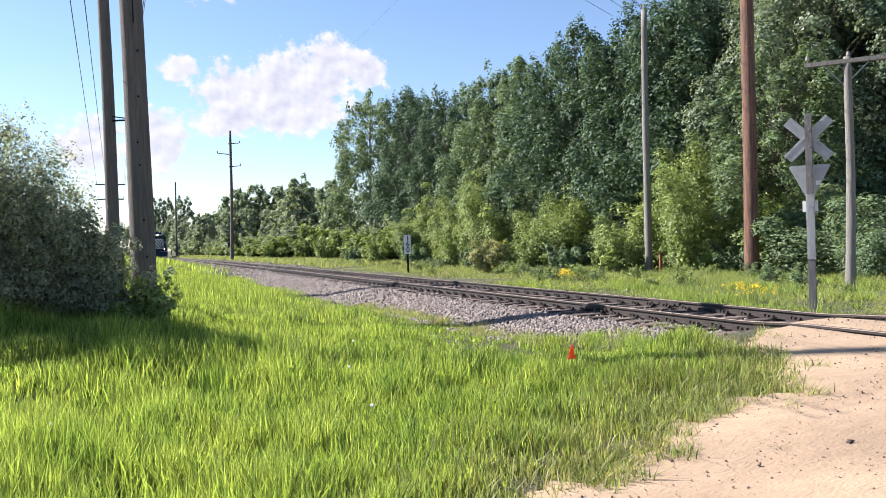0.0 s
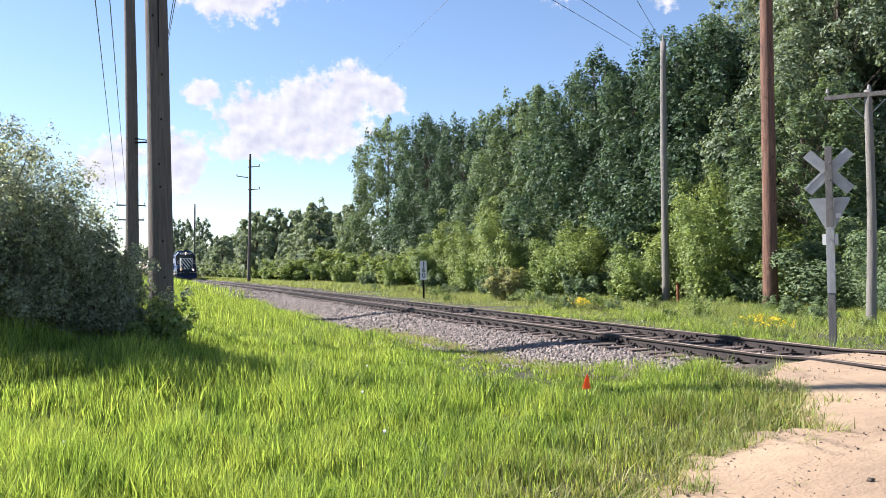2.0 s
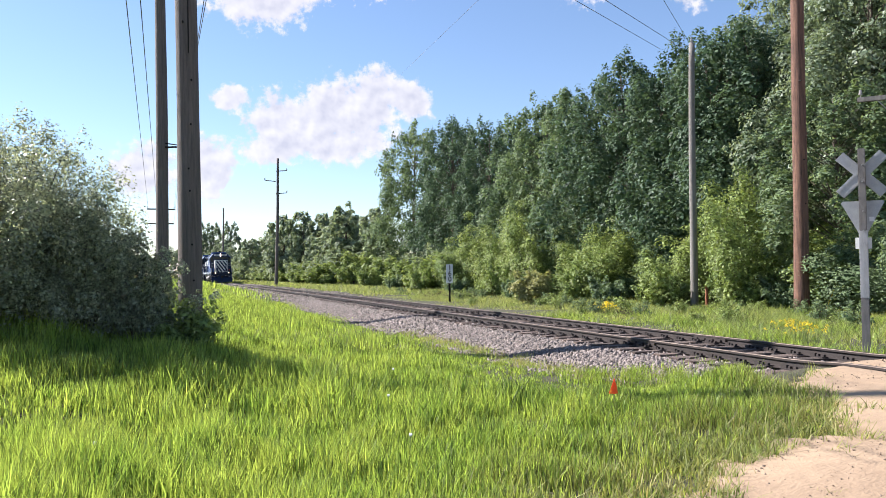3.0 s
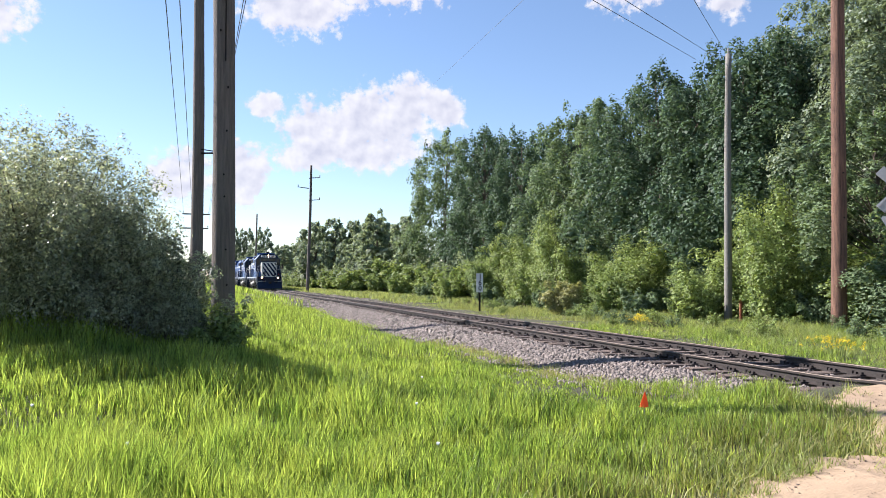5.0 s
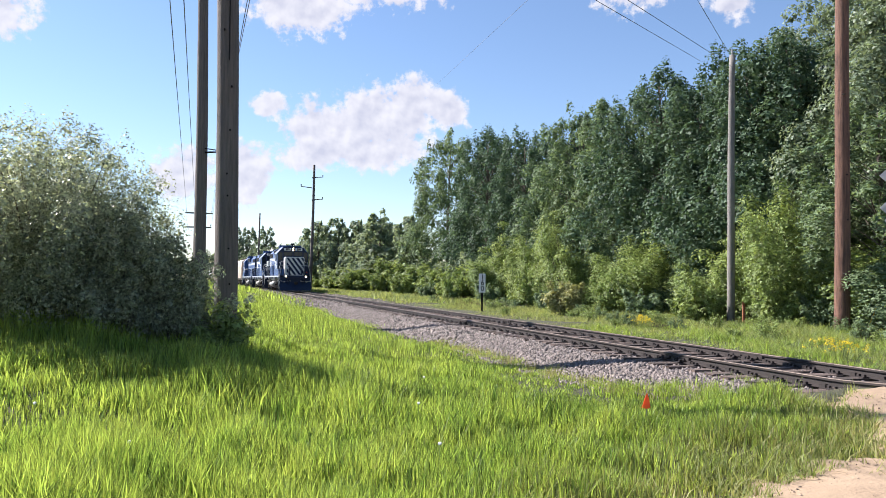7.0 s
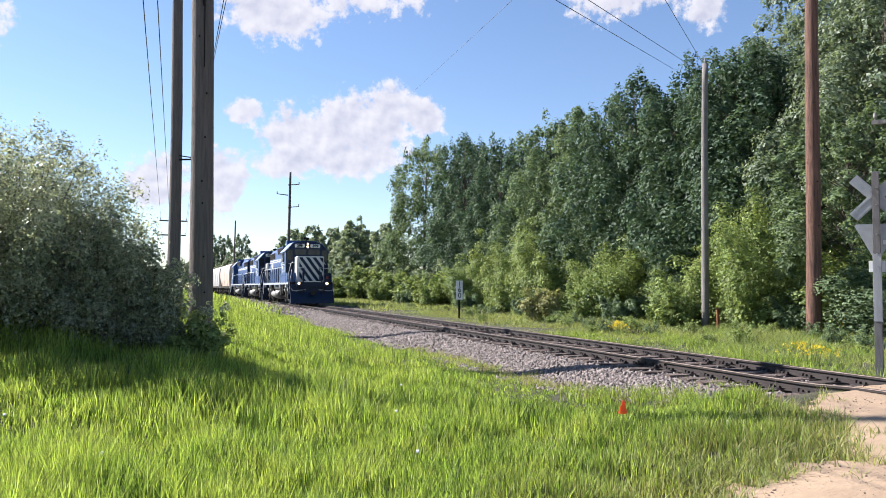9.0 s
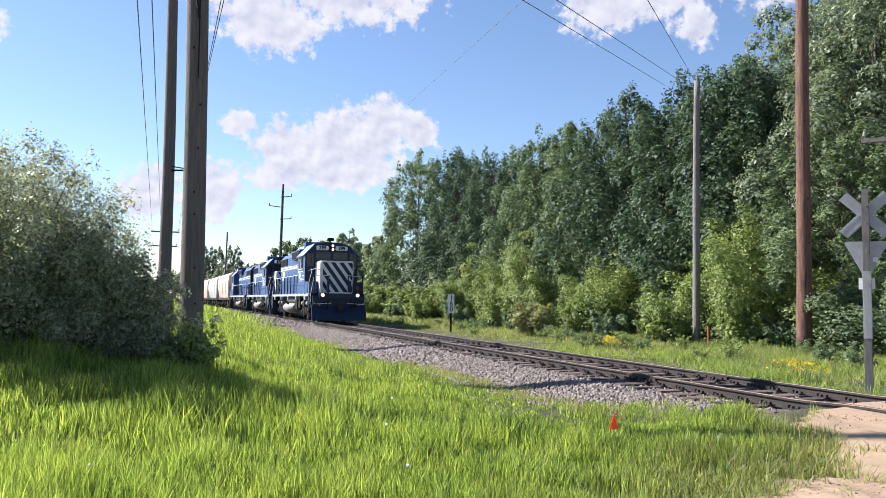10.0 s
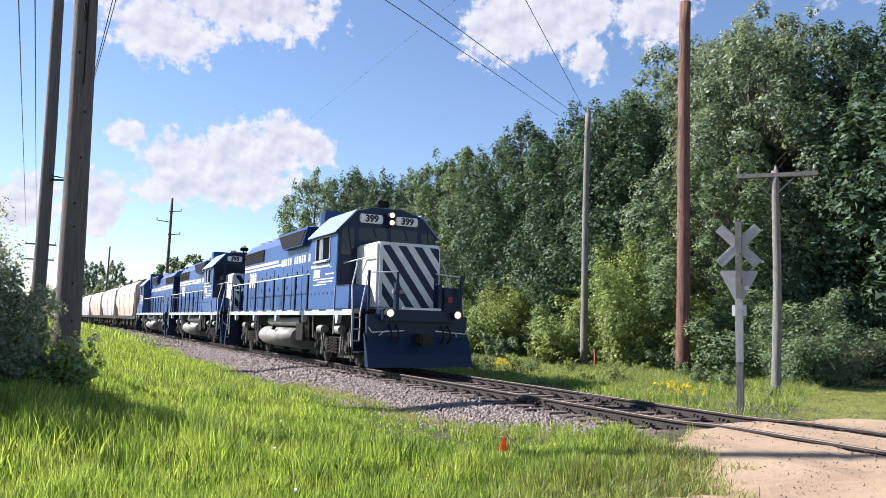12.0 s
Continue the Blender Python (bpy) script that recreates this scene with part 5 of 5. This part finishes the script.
def mile_sign():
    x, y = 13.35, 36.93
    z = float(ground_z(x, y))
    thing = tagged(empty("mile_sign", pose(x, y, z, 0, 0, -18)), "white mile sign with black figures on a dark post", "railway sign")
    part("post", box(bmesh.new(), -0.05, 0.05, -0.03, 0.03, -0.3, 1.85), BLACK, thing)
    plate = part("plate", box(bmesh.new(), -0.17, 0.17, -0.045, -0.032, 0.96, 1.92, 0.004), SIGN_WHITE, thing, "tall white plate")
    for k, c in enumerate("160"):
        figures("figure", c, 0.36, pose(0.02, -0.05, 1.74 - 0.29 * k, 90), INK, plate, bold=0.012)


def flag():
    x, y = 4.45, 7.2
    z = float(ground_z(x, y))
    thing = tagged(empty("marker_flag", pose(x, y, z, 0, 0, -30)), "small bright orange marker flag on a wire", "marker flag")
    part("wire", rod(bmesh.new(), (0, 0, -0.1), (0.01, 0, 0.42), 0.004, 0.004, 6), TIN, thing)
    bm = bmesh.new()
    prism(bm, [(0.012, 0.395), (0.034, 0.32), (0.048, 0.235), (0.008, 0.222), (-0.044, 0.23), (-0.020, 0.30)], "y", -0.012, 0.012)
    bmesh.ops.triangulate(bm, faces=bm.faces)
    part("pennant", bm, ORANGE, thing)


crossbuck(), mile_sign(), flag()


def arm(parent, z, length, turn, dx=0.0, pins=2, mat=PALEWOOD, thick=0.06):
    """A crossarm with pin insulators on a pole."""
    bm = bmesh.new()
    box(bm, -length / 2 + dx, length / 2 + dx, -thick, thick, z - thick, z + thick, 0.008)
    bm.transform(pose(0, 0, 0, 0, 0, turn))
    bar = part("crossarm", bm, mat, parent)
    for k in range(pins):
        u = -length / 2 + dx + 0.08 + (length - 0.16) * k / max(1, pins - 1)
        bm = bmesh.new()
        rod(bm, (u, 0, z + thick), (u, 0, z + thick + 0.12), 0.012, 0.012, 6)
        rod(bm, (u, 0, z + thick + 0.08), (u, 0, z + thick + 0.2), 0.05, 0.03, 10)
        bm.transform(pose(0, 0, 0, 0, 0, turn))
        part("insulator", bm, CERAMIC, bar)


arm(POLES["tel"], 6.22, 2.1, -48, 0.1, 3)
bm = bmesh.new()
rod(bm, (-0.5, 0, 6.18), (0, 0.1, 5.6), 0.015, 0.015, 6), rod(bm, (0.6, 0, 6.18), (0, 0.1, 5.6), 0.015, 0.015, 6)
bm.transform(pose(0, 0, 0, 0, 0, -48))
part("arm_brace", bm, TIN, POLES["tel"])
for z, s in ((13.6, 1), (12.4, -1), (11.0, 1)):
    bm = bmesh.new()
    rod(bm, (0, 0, z), (s * 1.25, 0, z + 0.12), 0.06, 0.04, 8)
    rod(bm, (s * 1.25, 0, z + 0.1), (s * 1.25, 0, z + 0.38), 0.05, 0.05, 8)
    part("side_arm", bm, GREYWOOD, POLES["far"])
bm = bmesh.new()
rod(bm, (0.1, -0.2, 5.9), (0.75, -0.2, 5.95), 0.035, 0.03, 8), rod(bm, (0.1, -0.2, 6.05), (0.75, -0.2, 5.98), 0.02, 0.02, 8)
part("bracket", bm, BLACK, POLES["second"], "dark iron bracket")
for z in (1.1, 1.9, 3.1, 3.6, 4.6, 5.6, 6.9):
    part("bolt", rod(bmesh.new(), (0.09 * math.sin(z * 7) - 0.01 * z, -0.285, z), (0.09 * math.sin(z * 7) - 0.01 * z, -0.2, z), 0.022, 0.022, 8), BLACK, POLES["near"])
for z in (2.2, 4.0, 5.5, 8.2):
    part("bolt", rod(bmesh.new(), (0.07 * math.sin(z * 5), -0.3, z), (0.07 * math.sin(z * 5), -0.2, z), 0.022, 0.022, 8), BLACK, POLES["brown"])
bm = bmesh.new()
rod(bm, (-0.03, -0.27, 6.2), (-0.05, -0.26, 8.2), 0.015, 0.015, 6), rod(bm, (-0.05, -0.28, 7.6), (-0.12, -0.28, 8.0), 0.03, 0.03, 6)
part("ground_wire", bm, BLACK, POLES["near"])
# poles further up the west line, with their crossarms
for x, y, h in ((-0.92, 74, 8.0),):
    p = tapered_pole("utility_pole", (x, y, float(ground_z(x, y)) - 0.3), (x + 0.1, y, h), 0.16, 0.11, GREYWOOD, "distant wooden pole with two crossarms", 12)
    arm(p, 7.2 - p.location.z, 2.4, 0, 0, 2, GREYWOOD, 0.06), arm(p, 5.9 - p.location.z, 2.2, 0, 0, 2, GREYWOOD, 0.06)


def wire(a, b, sag, r=0.012, label="thin dark overhead wire"):
    """One sagging tube from a to b."""
    bm = bmesh.new()
    a, b = Vector(a), Vector(b)
    side = (b - a).cross(Vector((0, 0, 1))).normalized()
    rings = []
    for k in range(19):
        u = k / 18
        c = a.lerp(b, u) - Vector((0, 0, sag * 4 * u * (1 - u)))
        rings.append([bm.verts.new(c + side * r * math.cos(w) + Vector((0, 0, r * math.sin(w)))) for w in (0, math.tau / 5, 2 * math.tau / 5, 3 * math.tau / 5, 4 * math.tau / 5)])
    for p, q in zip(rings[:-1], rings[1:]):
        for k in range(5):
            bm.faces.new((p[k], p[(k + 1) % 5], q[(k + 1) % 5], q[k]))
    bm.faces.new(rings[0]), bm.faces.new(rings[-1][::-1])
    tagged(part("overhead_wire", bm, WIRE), label, "wire", "overhead wires")


# along the west line, and from the pale pole back across the track
for a, b in (((-0.62, 9.0, 5.75), (-2.0, 74, 7.25)), ((-0.44, 9.0, 5.8), (-1.25, 74, 7.25)), ((0.76, 10.0, 6.65), (0.2, 74, 7.2)), ((0.68, 10.0, 6.6), (0.2, 74, 5.95))):
    wire(a, b, 0.0 if a[0] < 0 else -1.0, 0.009)
for a, b in (((0.6, 7.46, 5.7), (20.7, 29.1, 11.15)), ((1.2, 7.4, 5.76), (20.75, 27.8, 10.9)), ((3.06, 7.06, 6.94), (20.76, 27.2, 11.0))):
    wire(a, b, 0.0, 0.009)
wire((7.2, 8.0, 8.2), (16.9, 57.6, 16.7), 0.0, 0.007, "very thin overhead wire")
part("insulator", rod(bmesh.new(), (0.1, -0.1, 11.4), (0.1, -0.1, 11.65), 0.05, 0.03, 8), CERAMIC, POLES["grey"])

# guy wire sleeves and a rusty stake in the grass
for x, y, dx, h in ((20.85, 20.4, 0.33, 1.15),):
    z = float(ground_z(x, y))
    tagged(part("guy_sleeve", rod(bmesh.new(), (x, y, z - 0.1), (x + dx, y - dx, z + h), 0.018, 0.018, 8), YELLOW), "leaning yellow plastic guy wire sleeve", "guy sleeve")
for x, y, h in ((20.2, 25.6, 0.85),):
    z = float(ground_z(x, y))
    tagged(part("marker_stake", box(bmesh.new(), x - 0.05, x + 0.05, y - 0.03, y + 0.03, z - 0.2, z + h, 0.008), RUST), "rusty red-brown marker stake in the grass", "stake")


def flowers(x, y, r, count, seed):
    """A clump of yellow flowers on thin stalks."""
    rng = np.random.default_rng(seed)
    thing = tagged(empty("wildflowers", pose(x, y, float(ground_z(x, y)))), "clump of bright yellow wildflowers in grass", "flowers")
    cs = np.stack([rng.normal(0, r, count), rng.normal(0, r, count), rng.uniform(0.2, 0.45, count)], -1)
    bm = bmesh.new()
    for c in cs[:40]:
        rod(bm, (c[0] * 0.6, c[1] * 0.6, -0.05), c, 0.006, 0.004, 4)
    part("stalks", bm, LEAF_LIGHT, thing)
    part("blossoms", leaves(rng, cs, np.full((count, 3), 0.05), count * 12, 0.015, "blossoms", BLOOM), None, thing)


flowers(14.4, 23.51, 0.17, 60, 1), flowers(12.63, 13.07, 0.24, 60, 2)


def brush(name, label, x, y, w, h, count, seed):
    """A tangle of bare dead twigs."""
    rng = np.random.default_rng(seed)
    bm = bmesh.new()
    z = float(ground_z(x, y))
    for _ in range(count):
        a = Vector((x + rng.normal(0, w * 0.5), y + rng.normal(0, w * 0.5), z + rng.uniform(0, h * 0.5)))
        d = Vector((rng.normal(0, 0.6), rng.normal(0, 0.6), rng.uniform(-0.1, 0.7))) * h * 0.6
        limb(bm, a, a + d, 0.009, 0.003, (0.1, 0.05, -0.1), 4, 3)
    tagged(part(name, bm, DEAD), label, "dead brush", kind="stuff")


brush("dead_brush", "heap of cut brown dead brush beside the track", 15.4, 41.0, 2.2, 0.7, 260, 7)
brush("dead_brush", "tangle of bare grey-brown branches beside a pole", 21.3, 15.6, 1.3, 2.6, 150, 8)
brush("dead_brush", "small heap of dry twigs in the grass", 14.4, 22.3, 0.5, 0.45, 60, 9)


# ---------------------------------------------------------------- ties, plates and stones
def ties():
    rng = random.Random(2)
    kinds = []
    for k in range(4):
        bm = bmesh.new()
        box(bm, -1.3 - 0.03 * k, 1.3 + 0.02 * k, -0.115, 0.115, -0.32, -0.148, 0.012)
        for v in bm.verts:
            v.co += Vector((rng.uniform(-0.02, 0.02), rng.uniform(-0.01, 0.01), rng.uniform(-0.006, 0.006)))
        me = bpy.data.meshes.new("tie")
        bm.to_mesh(me)
        bm.free()
        me.materials.append(TIE)
        kinds.append(me)
    bm = bmesh.new()
    for s in (-1, 1):
        box(bm, s * 0.7525 - 0.17, s * 0.7525 + 0.17, -0.09, 0.09, -0.148, -0.132)
        for px in (-0.10, 0.10):
            for py in (-0.05, 0.05):
                box(bm, s * 0.7525 + px - 0.022, s * 0.7525 + px + 0.022, py - 0.02, py + 0.02, -0.135, -0.100)
        box(bm, s * 0.7525 - 0.12, s * 0.7525 - 0.075, 0.10, 0.20, -0.17, -0.09), box(bm, s * 0.7525 + 0.075, s * 0.7525 + 0.12, 0.10, 0.20, -0.17, -0.09)
    plates = bpy.data.meshes.new("tie_plate")
    bm.to_mesh(plates)
    bm.free()
    plates.materials.append(STEEL)
    far = bmesh.new()
    for i in range(700):
        y = 8.2 + i * 0.5 + rng.uniform(-0.05, 0.05)
        m = pose(float(track_x(y)) + rng.uniform(-0.05, 0.05), y, rng.uniform(-0.006, 0.004), 0, 0, rng.uniform(-1.5, 1.5))
        if i < 150:
            ob = new("tie", kinds[i % 4])
            ob.parent, ob.matrix_basis = railway, m
            pl = new("tie_plate", plates)
            pl.parent, pl.matrix_basis = ob, pose(float(track_x(y)) - m.translation.x, 0, 0)
        else:
            x = m.translation.x
            box(far, x - 1.3, x + 1.3, y - 0.11, y + 0.11, -0.28, -0.148)
    tagged(part("far_ties", far, TIE, railway), kind="stuff")
    # joint bars on the rails
    for side in (-0.7525, 0.7525):
        for y in (11.9, 23.8, 35.7, 47.6):
            bm = bmesh.new()
            for s in (-1, 1):
                box(bm, track_x(y) + side + s * 0.014, track_x(y) + side + s * 0.045, y - 0.45, y + 0.45, -0.118, -0.052, 0.006)
                for k in range(4):
                    rod(bm, (track_x(y) + side + s * 0.045, y - 0.33 + k * 0.22, -0.085), (track_x(y) + side + s * 0.075, y - 0.33 + k * 0.22, -0.085), 0.02, 0.02, 6)
            part("joint_bar", bm, STEEL, railway, "bolted rail joint bar")


ties()


def stones(name, rng, x, y, z, size, mat):
    """Broken stones: unequal six-sided lumps."""
    n = len(x)
    base = np.array([(-1, 0, 0), (1, 0, 0), (0, -1, 0), (0, 1, 0), (0, 0, -1), (0, 0, 1)], float)
    v = base[None] * rng.uniform(0.75, 1.35, (n, 6, 1)) + rng.uniform(-0.35, 0.35, (n, 6, 3))
    q = rng.normal(size=(n, 4))
    q /= np.linalg.norm(q, axis=1, keepdims=True)
    a, b, c, d = q.T
    rot = np.stack([np.stack([1 - 2 * (c * c + d * d), 2 * (b * c - a * d), 2 * (b * d + a * c)], -1), np.stack([2 * (b * c + a * d), 1 - 2 * (b * b + d * d), 2 * (c * d - a * b)], -1), np.stack([2 * (b * d - a * c), 2 * (c * d + a * b), 1 - 2 * (b * b + c * c)], -1)], 1)
    v = v * (size * rng.uniform(0.6, 1.3, n))[:, None, None] * np.array([1.2, 0.9, 0.7])
    v = np.einsum("nij,nkj->nki", rot, v) + np.stack([x, y, z], -1)[:, None]
    f = np.array([(5, 0, 2), (5, 2, 1), (5, 1, 3), (5, 3, 0), (4, 2, 0), (4, 1, 2), (4, 3, 1), (4, 0, 3)])
    return part(name, mesh_of(name, v.reshape(-1, 3), (np.arange(n)[:, None, None] * 6 + f[None]).reshape(-1, 3), mat), None)


def scatter_ballast():
    rng = np.random.default_rng(12)
    for n, y0, y1, size in ((30000, 8.3, 19, 0.034), (19000, 19, 42, 0.047), (6000, 42, 110, 0.085)):
        y = rng.uniform(y0, y1, n)
        side = np.where(rng.random(n) < 0.72, rng.uniform(-3.15, -1.0, n), rng.uniform(-1.0, 2.8, n))
        side = np.where(np.abs(side) > 0.75, side * (stone_reach(y) + 0.25) / 3.0, side)
        ax = np.abs(side)
        top = np.interp(ax, (0, 0.9, 1.35, 1.7, 2.3, 2.75, 3.2), (-0.21, -0.21, -0.22, -0.25, -0.37, -0.47, -0.5))
        x = track_x(y) + side
        z = np.where(ax > 1.4, np.maximum(top, ground_z(x, y) - 0.01), top) + rng.uniform(-0.01, 0.025, n)
        keep = np.abs(ax - 0.7525) > 0.12
        ob = stones("ballast_stones", rng, x[keep], y[keep], z[keep], size, STONE)
        tagged(ob, "loose grey and pinkish crushed ballast stones", "ballast", kind="stuff")
    # gravel and clods on the road
    n = 20000
    x, y = rng.uniform(1.5, 14, n), rng.uniform(2, 9, n)
    keep = (y < road_edge(x) - 0.02) & (np.abs(np.abs(x - TRACK) - 0.7525) > 0.15)
    x, y = x[keep], y[keep]
    size = 0.0025 + 0.011 * rng.random(len(x)) ** 5
    tagged(stones("road_gravel", rng, x, y, ground_z(x, y) + 0.047, size, PEBBLE), "small stones and clods strewn on a dirt road", "gravel", kind="stuff")
    x, y = np.array([4.6]), np.array([3.85])
    tagged(stones("clod", np.random.default_rng(4), x, y, ground_z(x, y) + 0.055, np.array([0.03]), BARK), "dark clod of earth on a dirt road", "clod")


PEBBLE = material("road_pebble", (0.27, 0.20, 0.145), (0.12, 0.095, 0.075), scale=9, rough=0.9, per="island", amount=0.45)
scatter_ballast()


def dandelion(x, y, h):
    """A seeding dandelion: a stalk and a white round head of fine rays."""
    z = float(ground_z(x, y))
    thing = tagged(empty("dandelion", pose(x, y, z)), "white seeding dandelion head in tall grass", "dandelion", "dandelions in the meadow")
    part("stalk", rod(bmesh.new(), (0, 0, -0.03), (0.01, 0, h), 0.003, 0.003, 5), LEAF_LIGHT, thing)
    bm = bmesh.new()
    bmesh.ops.create_icosphere(bm, subdivisions=2, radius=0.013, matrix=pose(0.01, 0, h + 0.015))
    for w in list(bm.verts)[::2]:
        w.co = Vector((0.01, 0, h + 0.015)) + (w.co - Vector((0.01, 0, h + 0.015))) * 1.35
    part("seed_head", bm, SIGN_WHITE, thing)


for x, y, h in ((-0.6, 6.9, 0.3), (1.9, 6.3, 0.28), (2.2, 8.1, 0.33), (-1.6, 8.4, 0.35), (2.9, 10.4, 0.3)):
    dandelion(x, y, h)


def nose_y(t):
    """Where the leading end is along the track at t seconds."""
    return 154.902 - 11.2131 * t - 0.0619 * (t - 6) ** 2


def on_track(y, length, turned):
    """The pose of a car whose leading end is at y, its ends on the track's centre."""
    x0, x1 = float(track_x(y)), float(track_x(y + length))
    lean = math.degrees(math.atan2(x0 - x1, length))
    if turned:
        return pose(x1, y + length, 0, 0, 0, lean + 180)
    return pose(x0, y, 0, 0, 0, lean)


def motions():
    steps = [i / 2 for i in range(25)]
    turns = [i / FPS for i in range(12 * FPS + 1)]
    for thing, sets, behind, length, turned in TRAIN:
        walk(thing, [(t, on_track(nose_y(t) + behind, length, turned)) for t in steps])
        way = -1 if turned else 1
        for ob, a, r in sets:
            walk(ob, [(t, pose(0, a, r, way * math.degrees((nose_y(0) - nose_y(t)) / r))) for t in turns])


motions()
